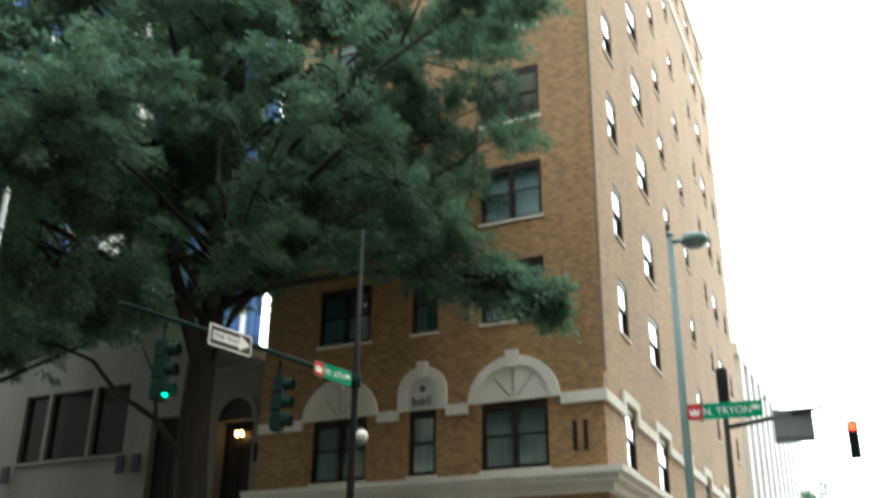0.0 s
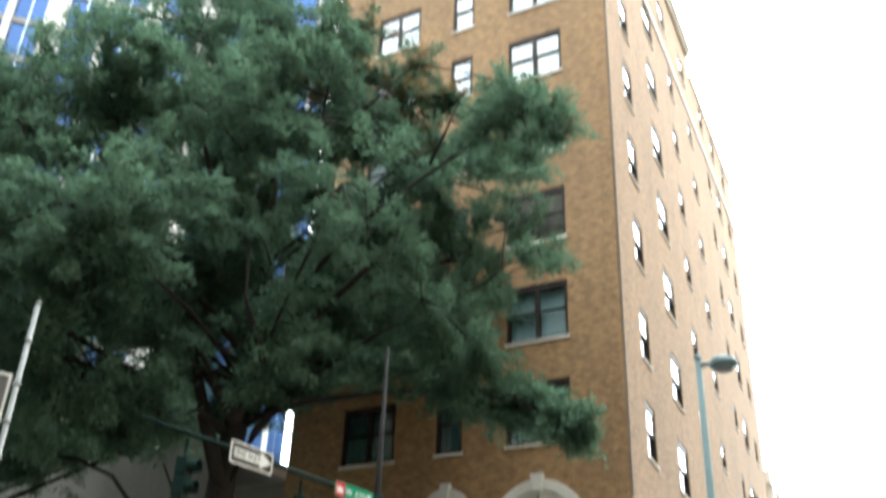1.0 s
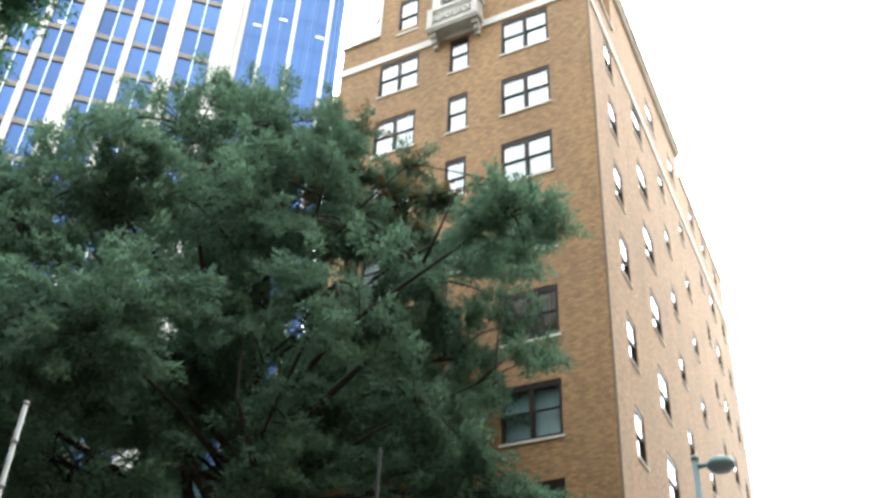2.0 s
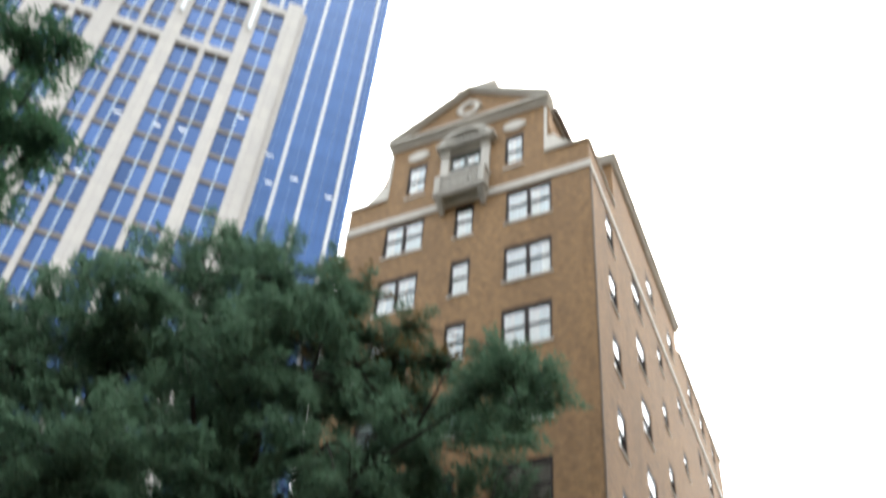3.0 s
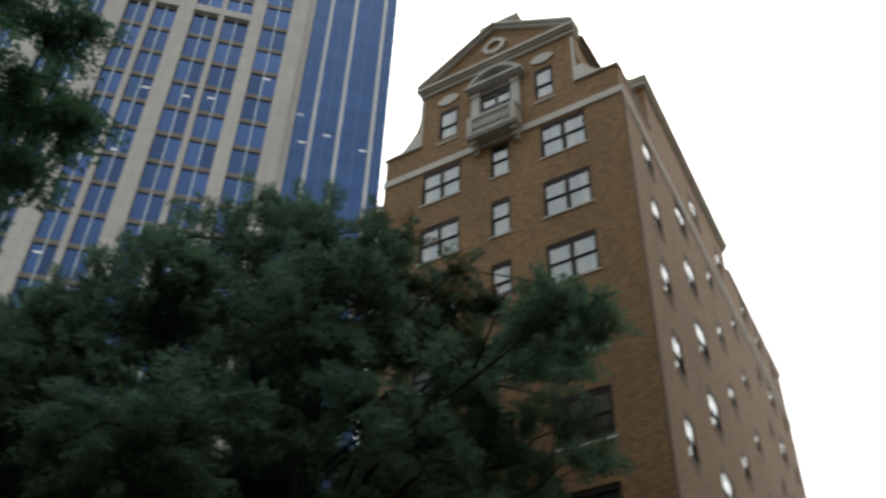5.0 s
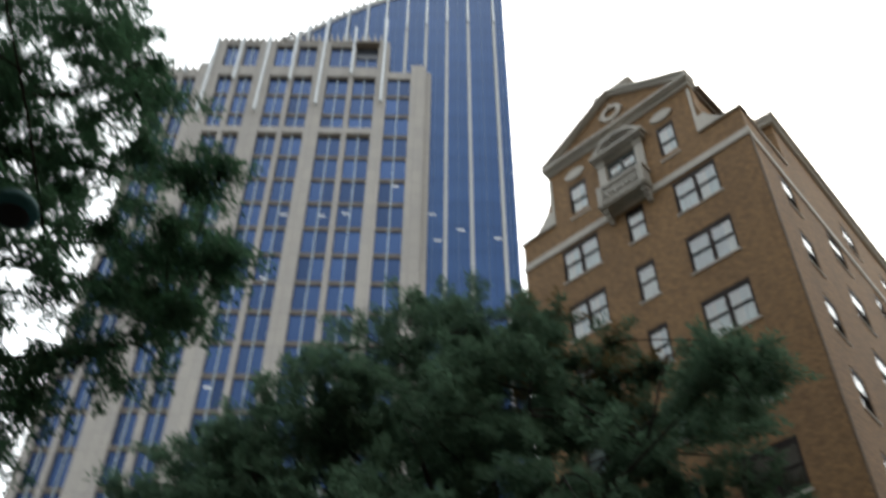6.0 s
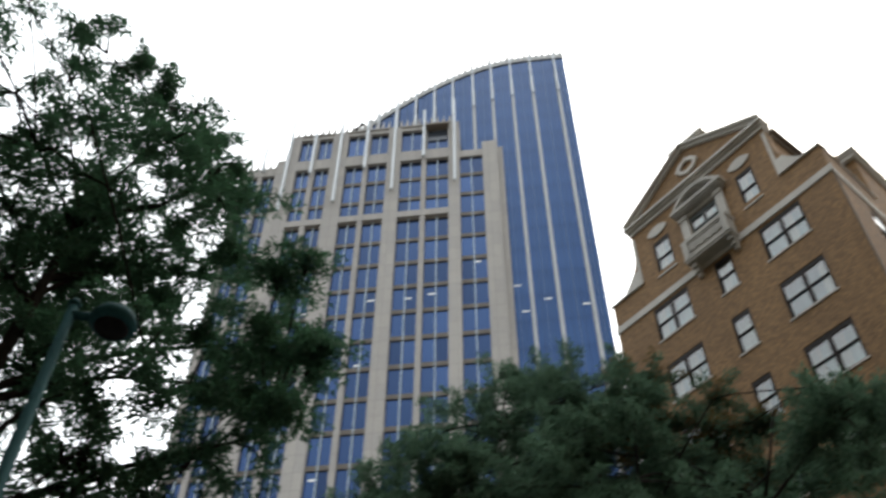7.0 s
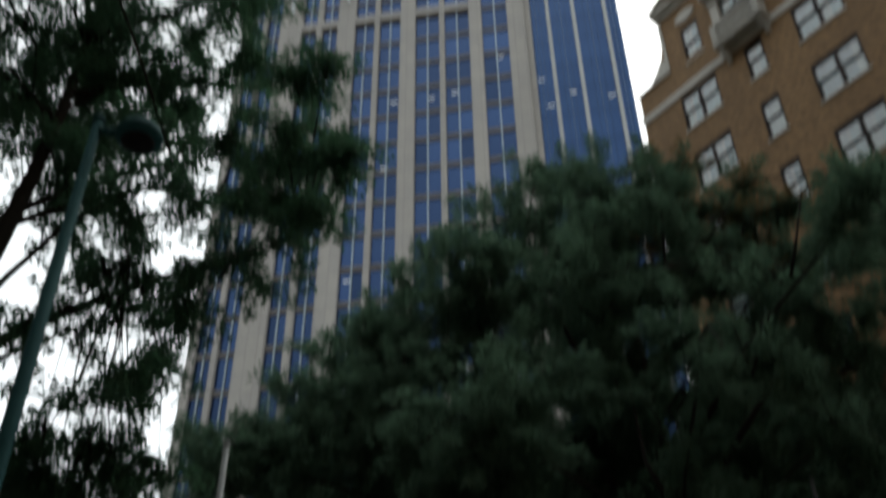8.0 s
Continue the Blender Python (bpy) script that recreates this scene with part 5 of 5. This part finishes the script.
# the first ten are hidden rear lobes, added to shade the stone building
ROW_LOBES += [(-5, 4, 12, 1.5), (-2, 5, 13, 1.5), (1, 5.5, 12.2, 1.5), (4, 5, 13, 1.5), (-3.5, 7, 12.5, 1.5), (0, 7.3, 13.2, 1.5), (3, 7, 12.2, 1.5), (5.5, 6.8, 12.6, 1.5), (-7, 3, 13, 1.5), (-8, 6, 12.5, 1.5), (-3.02, -4.2, 15.86, 1.2), (0.27, -4.2, 14.99, 1.3), (3.35, -4.2, 14.03, 1.4), (5.94, -4.2, 13.24, 1.4), (2.04, -4.2, 13.25, 1.3), (4.77, -4.2, 12.35, 1.3), (7.29, -4.2, 11.79, 1.4), (9.07, -4.2, 11.33, 1.4), (-5.37, -4.2, 15.89, 1.0), (-1.21, -4.2, 14.14, 1.2)]
grow_tree("street_oak", pose(-23.5, 16.5, 0), "dark-green willow oak further down the side street", ROW_LOBES, 5.5, 0.33, LEAF_A, 22, 0.42, 105, 0.13, 43, fill=14, twigs=5)
NEAR_LOBES = [
    (-0.3, -0.6, 18.8, 0.85), (-1.2, 0.4, 19.0, 1.15), (0.8, -0.5, 14.9, 1.19), (1.4, 1.2, 16.4, 0.73), (1.0, 2.3, 16.2, 0.8), (-1.7, 1.7, 17.8, 1.34),
    (-1.0, 4.4, 16.7, 1.0), (-0.2, 2.7, 15.0, 0.95), (-0.4, 5.0, 14.9, 0.82), (-0.4, 4.2, 13.3, 1.12), (1.7, 4.0, 10.8, 0.5), (2.2, 1.8, 10.7, 0.7),
    (-0.6, 0.8, 14.8, 1.15), (-0.1, 1.0, 11.6, 1.0), (1.4, 3.1, 10.0, 0.57), (1.5, 1.7, 9.5, 0.61), (0.4, 0.1, 12.5, 0.91), (1.0, 3.5, 10.6, 0.6)]
NEAR_LOW = [
    (1.3, 2.0, 8.8, 0.64), (0.6, 1.5, 8.4, 0.69), (1.3, 2.1, 7.7, 0.55), (-0.2, 1.7, 7.9, 0.64), (0.3, 2.7, 8.9, 0.37), (-0.1, 1.7, 10.0, 0.69), (1.0, 0.8, 8.4, 0.59), (0.6, -1.2, 16.1, 1.05),
    (1.0, 0.3, 14.5, 0.97), (0.6, -0.5, 13.6, 1.04), (1.7, 1.3, 15.7, 0.91), (1.9, 2.3, 14.8, 0.82), (-1.7, 1.0, 20.3, 1.0), (-0.2, 5.0, 13.4, 0.72), (2.3, 4.1, 12.0, 0.35), (1.6, -0.7, 17.2, 0.64)]
# out-of-view part of the crown, added to keep light off the lamp
NEAR_REAR = [(2, -3, 11, 1.5), (4, -3, 13, 1.5), (0, -3.3, 14, 1.6), (5, -2.6, 16, 1.5), (2, -3, 17, 1.6), (6, -3, 12, 1.3), (-3, -2, 13, 1.6), (-3.5, 1, 15, 1.6), (-3, -1, 17.5, 1.5)]
NEAR_BACK = [(-0.8, 1.4, 14.2, 0.93), (-0.9, 2.9, 14.8, 0.86), (-0.7, 1.7, 12.6, 0.78), (-1.0, 0.2, 14.3, 1.04), (-1.3, 1.5, 12.6, 0.8), (-0.9, 0.9, 11.2, 0.83), (-0.1, 2.3, 11.0, 0.49), (-1.9, 1.2, 14.2, 0.75), (-0.7, 1.6, 15.9, 0.77)]
NEAR_HANG = [(2.0, 2.3, 10.3, 0.5), (1.8, 3.6, 11.2, 0.45), (1.6, 2.5, 9.6, 0.45), (2.3, 1.6, 11.1, 0.5), (1.9, 1.3, 10.1, 0.5), (1.3, 2.7, 9.2, 0.45), (2.0, 3.0, 10.8, 0.4)]
NEAR_MID = [(-0.18, 0.89, 14.8, 0.6), (0.0, 1.76, 14.78, 0.55), (0.18, 2.38, 15.82, 0.55), (0.46, 3.2, 15.14, 0.5), (0.2, 2.46, 13.86, 0.5), (-0.01, 1.71, 13.31, 0.55), (0.42, 3.09, 16.76, 0.45), (-0.16, 1.01, 13.56, 0.5), (0.46, 3.19, 13.39, 0.4)]
NEAR_FOOT = [(0.25, 1.49, 7.21, 0.45), (0.39, 2.03, 7.39, 0.45), (0.54, 2.52, 7.64, 0.4), (0.51, 2.43, 7.0, 0.45), (0.26, 1.54, 6.74, 0.45), (0.38, 2.01, 6.86, 0.45), (0.68, 2.92, 7.19, 0.4), (0.21, 1.33, 13.93, 0.35), (-0.25, 1.58, 7.63, 0.4), (0.1, 2.8, 7.25, 0.35), (-0.16, 1.92, 6.99, 0.47), (-0.27, 1.47, 6.98, 0.47)]
NEAR_CLUMP = [(2.51, 3.38, 13.06, 0.36), (2.67, 3.69, 12.41, 0.34), (2.84, 4.0, 11.68, 0.28), (2.68, 3.72, 11.15, 0.29), (2.48, 3.32, 11.91, 0.35), (2.33, 3.0, 12.9, 0.35), (2.67, 3.7, 13.46, 0.25), (2.42, 3.19, 10.97, 0.29), (2.63, 3.62, 10.49, 0.24), (2.14, 2.54, 14.05, 0.34)]
NEAR_EDGE = [(0.47, 1.13, 19.05, 0.35), (0.64, 1.81, 18.49, 0.35), (0.8, 2.37, 17.83, 0.33), (0.95, 2.8, 17.11, 0.25), (0.65, 1.84, 17.21, 0.4), (0.37, 0.54, 19.31, 0.35), (0.84, 2.48, 16.57, 0.35), (0.2, 1.2, 18.7, 0.6), (0.0, 0.4, 19.5, 0.52), (0.5, 2.5, 17.7, 0.52), (-0.1, -0.7, 19.6, 0.56), (0.7, 2.9, 16.8, 0.44), (1.5, 4.7, 12.6, 0.33), (1.2, 4.2, 13.7, 0.44), (1.5, 4.7, 13.3, 0.21)]
grow_tree("near_oak", pose(-11.93, 1.25, 0), "tall open-crowned oak beside a street lamp", NEAR_LOBES + NEAR_LOW + NEAR_EDGE + NEAR_FOOT + NEAR_MID + NEAR_CLUMP[::2] + NEAR_HANG + NEAR_BACK + NEAR_REAR, 7.0, 0.26, LEAF_B, 15, 0.31, 150, 0.088, 23, fill=12, twigs=3, round_leaf=0.25, main=18, lift=-0.3, least=6)
grow_tree("far_tree", pose(-5.6, 60, 0), "small round street tree far up the street",
          [(0, 0, 8.0, 2.0), (1.5, 0.5, 7.4, 1.6), (-1.6, 0.3, 7.2, 1.7), (0.3, -1.2, 6.4, 1.8), (2.8, 0, 6.4, 1.3), (0.5, 1.0, 9.6, 1.3)], 4.5, 0.2, LEAF_A, 12, 0.5, 70, 0.3, 31)


# ---------------------------------------------------------------- street furniture
def lettering(name, text, size, material, parent, at, label=""):
    """Flat raised letters in the built-in font."""
    cu = bpy.data.curves.new(name, "FONT")
    cu.body, cu.size, cu.extrude, cu.align_x, cu.align_y = text, size, 0.002, "CENTER", "CENTER"
    tmp = bpy.data.objects.new(name, cu)
    me = bpy.data.meshes.new_from_object(tmp)
    bpy.data.objects.remove(tmp)
    me.materials.clear()
    return part(name, me, material, parent, label, at=at @ pose(0, 0, 0, 90))


def rounded(w, h, r=0.03):
    """Outline of a rounded plate, round its middle."""
    o = []
    for cx, cz, a0 in ((w / 2 - r, -h / 2 + r, -90), (w / 2 - r, h / 2 - r, 0), (-w / 2 + r, h / 2 - r, 90), (-w / 2 + r, -h / 2 + r, 180)):
        o += [(cx + r * math.cos(radians(a0 + 30 * i)), cz + r * math.sin(radians(a0 + 30 * i))) for i in range(4)]
    return o


def street_sign(at, text, width, height, label):
    """A green blade with a red end field, white words, on its clamps. Its face looks along -y."""
    sign = thing("street_sign", at, label, "sign", "street name signs")
    part("plate", Shape().prism(rounded(width, height), 0, 0.012), SIGN_GREEN, sign)
    fw = height * 0.95
    part("end_field", Shape().prism([(-width / 2 + 0.01, -height / 2 + 0.01), (-width / 2 + fw, -height / 2 + 0.01), (-width / 2 + fw, height / 2 - 0.01), (-width / 2 + 0.01, height / 2 - 0.01)], -0.004, -0.001), SIGN_RED, sign, "red end field")
    cxx = -width / 2 + fw / 2
    part("crown_mark", Shape().prism([(cxx - 0.07, -0.06), (cxx + 0.07, -0.06), (cxx + 0.085, 0.05), (cxx + 0.035, 0.0), (cxx, 0.07), (cxx - 0.035, 0.0), (cxx - 0.085, 0.05)], -0.007, -0.0045), SIGN_WHITE, sign)
    lettering("words", text, height * 0.62, SIGN_WHITE, sign, pose((fw - height * 0.62) / 2, -0.004, -0.01), "white capital letters")
    part("suffix", Shape().box(width / 2 - height * 0.62, -0.004, -0.01, width / 2 - height * 0.2, -0.001, height * 0.22), SIGN_WHITE, sign)
    for x in (-width * 0.3, width * 0.3):
        part("clamp", Shape().box(x - 0.03, 0.013, -height / 2 - 0.02, x + 0.03, 0.05, height / 2 + 0.02), GALV, sign)
    return sign


def traffic_signal(at, lit, label):
    """Three lamps in a housing with visors; the faces look along -y, hung at the top."""
    sg = thing("traffic_signal", at, label, "traffic light", "traffic signals")
    part("hanger", Shape().tube([(0, 0.1, 0.0), (0, 0.1, 0.3)], [0.03, 0.03], 8), DARK_GREEN, sg)
    for i, (lens, name) in enumerate(((LENS_RED if lit == 0 else LENS_DARK, "red"), (LENS_DARK, "amber"), (LENS_GREEN if lit == 2 else LENS_DARK, "green"))):
        zc = -0.19 - i * 0.352
        sec = part("section", Shape().prism([(x, zc + z) for x, z in rounded(0.29, 0.345, 0.04)], -0.02, 0.17), DARK_GREEN, sg)
        part("lens", Shape().prism([(0.105 * math.cos(radians(a)), zc + 0.105 * math.sin(radians(a))) for a in range(0, 360, 20)], -0.035, -0.015), lens, sec)
        part("visor", Shape().ring(0, zc, 0.118, 0.13, -0.2, -0.02, -35, 215, 16), DARK_GREEN, sec)
    return sg


def street_lamp(at, height, label, paint, lens, lens_label):
    """A tapered teal pole with a side arm and a shallow round head. The arm points along +x."""
    lp = thing("street_lamp", at, label, "street lamp", "street lamps")
    part("base", Shape().lathe([(0.2, 0), (0.2, 0.08), (0.14, 0.14), (0.12, 0.5), (0.1, 0.55)]), paint, lp, smooth=True)
    part("pole", Shape().lathe([(0.085, 0.5), (0.072, height * 0.5), (0.052, height)], sides=16), paint, lp, smooth=True)
    part("finial", Shape().lathe([(0.065, height), (0.07, height + 0.04), (0.03, height + 0.1)]), paint, lp, smooth=True)
    part("arm", Shape().tube([(0, 0, height - 0.12), (0.14, 0, height - 0.12), (0.24, 0, height - 0.12)], [0.05, 0.045, 0.05], 10), paint, lp, smooth=True)
    head = part("head", Shape().lathe([(0.18, height - 0.24), (0.24, height - 0.2), (0.245, height - 0.15), (0.21, height - 0.07), (0.11, height - 0.02), (0.02, height)], 0.44, 0), paint, lp, smooth=True)
    part("lens", Shape().lathe([(0.02, height - 0.29), (0.15, height - 0.27), (0.175, height - 0.242)], 0.44, 0), lens, head, lens_label, True)
    return lp


# signal pole and mast arm over the side street
PX, PY, ARM_Z = -8.63, 14.65, 6.1
arm_dir = Vector((-0.93, -4.89, 0))
turn = math.degrees(math.atan2(arm_dir.y, arm_dir.x)) + 180       # signs read along the arm, tip to the left


def on_arm(k, z=0.0, out=0.0):
    p = Vector((PX, PY, ARM_Z + z)) + arm_dir * k
    return Matrix.Translation(p) @ pose(0, 0, 0, 0, 0, turn) @ pose(0, -out, 0)


mast = thing("signal_mast", pose(PX, PY, 0), "dark steel signal pole with long dark mast arm", "signal pole", "signal masts")
part("base", Shape().lathe([(0.26, 0), (0.26, 0.05), (0.17, 0.12), (0.15, 0.9), (0.12, 1.0)]), DARK_GREEN, mast, smooth=True)
part("pole", Shape().lathe([(0.08, 0.9), (0.062, 6.0), (0.03, 9.0)], sides=16), BLACK_PAINT, mast, smooth=True)
part("mast_arm", Shape().tube([(0, 0, ARM_Z), tuple(arm_dir * 0.5 + Vector((0, 0, ARM_Z + 0.02))), tuple(arm_dir + Vector((0, 0, ARM_Z)))], [0.05, 0.042, 0.03], 12), DARK_GREEN, mast, smooth=True)
part("collar", Shape().lathe([(0.1, ARM_Z - 0.12), (0.1, ARM_Z + 0.12)], sides=16), DARK_GREEN, mast, smooth=True)
dome = thing("dome_camera", pose(PX, PY, 5.05), "white dome camera clamped to the signal pole", "camera")
part("bracket", Shape().tube([(0.09, -0.02, 0.1), (0.2, -0.06, 0.12)], [0.03, 0.03], 8), SIGN_WHITE, dome)
part("housing", Shape().lathe([(0.05, -0.03), (0.095, 0.0), (0.1, 0.08), (0.065, 0.14), (0.02, 0.155)], 0.22, -0.07), SIGN_WHITE, dome, smooth=True)
part("bubble", Shape().lathe([(0.01, -0.1), (0.055, -0.085), (0.08, -0.04), (0.088, -0.01)], 0.22, -0.07), SIGN_BACK, dome, smooth=True)
traffic_signal(on_arm(0.82, -0.3) @ pose(0, 0, 0, 0, 0, 24) @ Matrix.Scale(0.84, 4), 2, "dark green signal hanging from the mast arm, green lit")
traffic_signal(on_arm(0.35, -0.3) @ pose(0, 0, 0, 0, 0, 24) @ Matrix.Scale(0.84, 4), 3, "dark green signal hanging near the pole, unlit")
ow = thing("one_way_sign", on_arm(0.605, -0.05, 0.09), "black and white one-way arrow sign on the mast arm", "sign")
part("plate", Shape().prism(rounded(0.86, 0.33), 0, 0.01), SIGN_WHITE, ow)
part("field", Shape().prism(rounded(0.81, 0.28, 0.02), -0.004, -0.001), SIGN_BLACK, ow)
part("arrow", Shape().prism([(-0.37, -0.07), (0.17, -0.07), (0.17, -0.125), (0.39, 0.0), (0.17, 0.125), (0.17, 0.07), (-0.37, 0.07)], -0.008, -0.005), SIGN_WHITE, ow, "white arrow pointing right")
lettering("words", "ONE WAY", 0.115, SIGN_BLACK, ow, pose(-0.1, -0.0105, 0))
part("clamp", Shape().box(-0.03, 0.011, -0.1, 0.03, 0.05, 0.12), GALV, ow)
street_sign(on_arm(0.14, -0.04, 0.1), "W. 6TH", 0.95, 0.25, "green street name sign with red end on the mast arm")

# lamp with a street sign at the corner
street_lamp(pose(-3.36, 16.66, 0), 8.75, "teal steel street lamp at the corner", PALE_TEAL, SIGN_BACK, "grey glass lens")
street_sign(pose(-2.68, 16.56, 5.46, 0, 0, 6), "N. TRYON", 1.22, 0.27, "green street name sign with red end on the lamp post")
# second lamp, close by under the oak, whose shade is put into its colours
street_lamp(pose(-7.84, 1.6, 0, 0, 0, 60), 9.05, "teal steel street lamp beneath the oak, tree shade in its colour", SHADED_TEAL, SHADE_BLACK, "unlit lens, coloured near-black for the oak's shade")

# black signal mast up the main street
QX, QY = -3.85, 23.9
mast2 = thing("signal_mast", pose(QX, QY, 0), "black steel signal mast with a thin arm", "signal pole", "signal masts")
part("base", Shape().lathe([(0.24, 0), (0.24, 0.06), (0.15, 0.12), (0.13, 0.9), (0.1, 1.0)]), BLACK_PAINT, mast2, smooth=True)
part("pole", Shape().lathe([(0.09, 0.9), (0.065, 7.2)], sides=14), BLACK_PAINT, mast2, smooth=True)
part("cap", Shape().lathe([(0.07, 7.2), (0.13, 7.35), (0.14, 8.1), (0.12, 8.2)], sides=14), BLACK_PAINT, mast2, smooth=True)
part("mast_arm", Shape().tube([(0, 0, 6.75), (2.5, -0.6, 6.95), (6.6, -1.6, 7.1)], [0.06, 0.045, 0.02], 10), BLACK_PAINT, mast2, smooth=True)
part("brace", Shape().tube([(0, 0, 7.0), (0.5, -0.1, 7.25), (1.5, -0.35, 7.4)], [0.02, 0.02, 0.015], 6), BLACK_PAINT, mast2, smooth=True)
board = thing("sign_board", pose(QX + 1.55, QY - 0.38, 6.6), "grey bare back of a sign board on the mast arm", "sign")
part("plate", Shape().prism(rounded(0.86, 0.78, 0.03), 0, 0.02), SIGN_BACK, board)
for z in (-0.25, 0.25):
    part("rail", Shape().box(-0.4, -0.03, z - 0.02, 0.4, -0.001, z + 0.02), SIGN_BACK, board)
traffic_signal(pose(QX + 2.78, QY - 0.72, 6.55, 0, 0, 0) @ Matrix.Scale(0.78, 4), 0, "dark signal hanging from the mast arm, red lit")

# slim sign posts on the near pavement
post = thing("sign_post", pose(-4.70, 3.745, 0), "slim galvanised post with a framed sign panel", "sign post", "slim posts")
part("tube", Shape().lathe([(0.015, 0), (0.015, 4.17)], sides=12), GALV, post, smooth=True)
part("cap", Shape().lathe([(0.017, 4.17), (0.017, 4.19), (0.006, 4.2)], sides=12), GALV, post, smooth=True)
for z in (3.2, 3.415, 3.645, 3.92):
    part("band", Shape().lathe([(0.019, z), (0.019, z + 0.03)], sides=12), GALV, post, smooth=True)
panel = part("panel", Shape().prism(rounded(0.32, 0.3, 0.02), 0, 0.01), SIGN_BACK, post, "grey sign panel", at=pose(-0.127, -0.162, 3.545, 0, 0, 52))
part("panel_frame", Shape().box(-0.17, -0.01, -0.165, -0.155, 0.02, 0.165).box(0.155, -0.01, -0.165, 0.17, 0.02, 0.165).box(-0.155, -0.01, 0.15, 0.155, 0.02, 0.165).box(-0.155, -0.01, -0.165, 0.155, 0.02, -0.15), SIGN_WHITE, panel, "pale frame")
for z in (3.43, 3.66):
    part("strut", Shape().tube([(-0.04, -0.05, z), (0, 0, z)], [0.01, 0.01], 8), GALV, post)
post2 = thing("sign_post", pose(-5.45, 2.44, 0), "slim galvanised post standing alone", "sign post", "slim posts")
part("tube", Shape().lathe([(0.02, 0), (0.02, 4.6)], sides=12), GALV, post2, smooth=True)
part("cap", Shape().lathe([(0.023, 4.6), (0.023, 4.63), (0.01, 4.64)], sides=12), GALV, post2, smooth=True)

# ---------------------------------------------------------------- plain blocks, mostly unseen, added to shade and tint the street
def plain_block(name, x0, y0, x1, y1, h, material, label):
    b = thing(name, pose((x0 + x1) / 2, (y0 + y1) / 2, 0), label, "building")
    w, d = (x1 - x0) / 2, (y1 - y0) / 2
    part("body", Shape().box(-w, -d, 0, w, d, h), material, b)
    part("coping", Shape().box(-w - 0.2, -d - 0.2, h, w + 0.2, d + 0.2, h + 0.4), SPANDREL, b)
    return b


plain_block("light_blocker", -70, -26, -4, -6, 50, DIMMED_STONE, "unseen plain block behind the viewer, added to block sky light")
plain_block("light_blocker", 15, -60, 45, 70, 46, TAN_BOUNCE, "unseen tan block across the main street, added for shade and warm bounce")
plain_block("light_blocker", -60, -5.9, -38, 17, 17.5, DIMMED_STONE, "plain block beyond the near oak, widened to block light")
plain_block("light_blocker", -14, -52, 14.5, -34, 44, DIMMED_STONE, "unseen plain block across the street behind the viewer, added to block light")
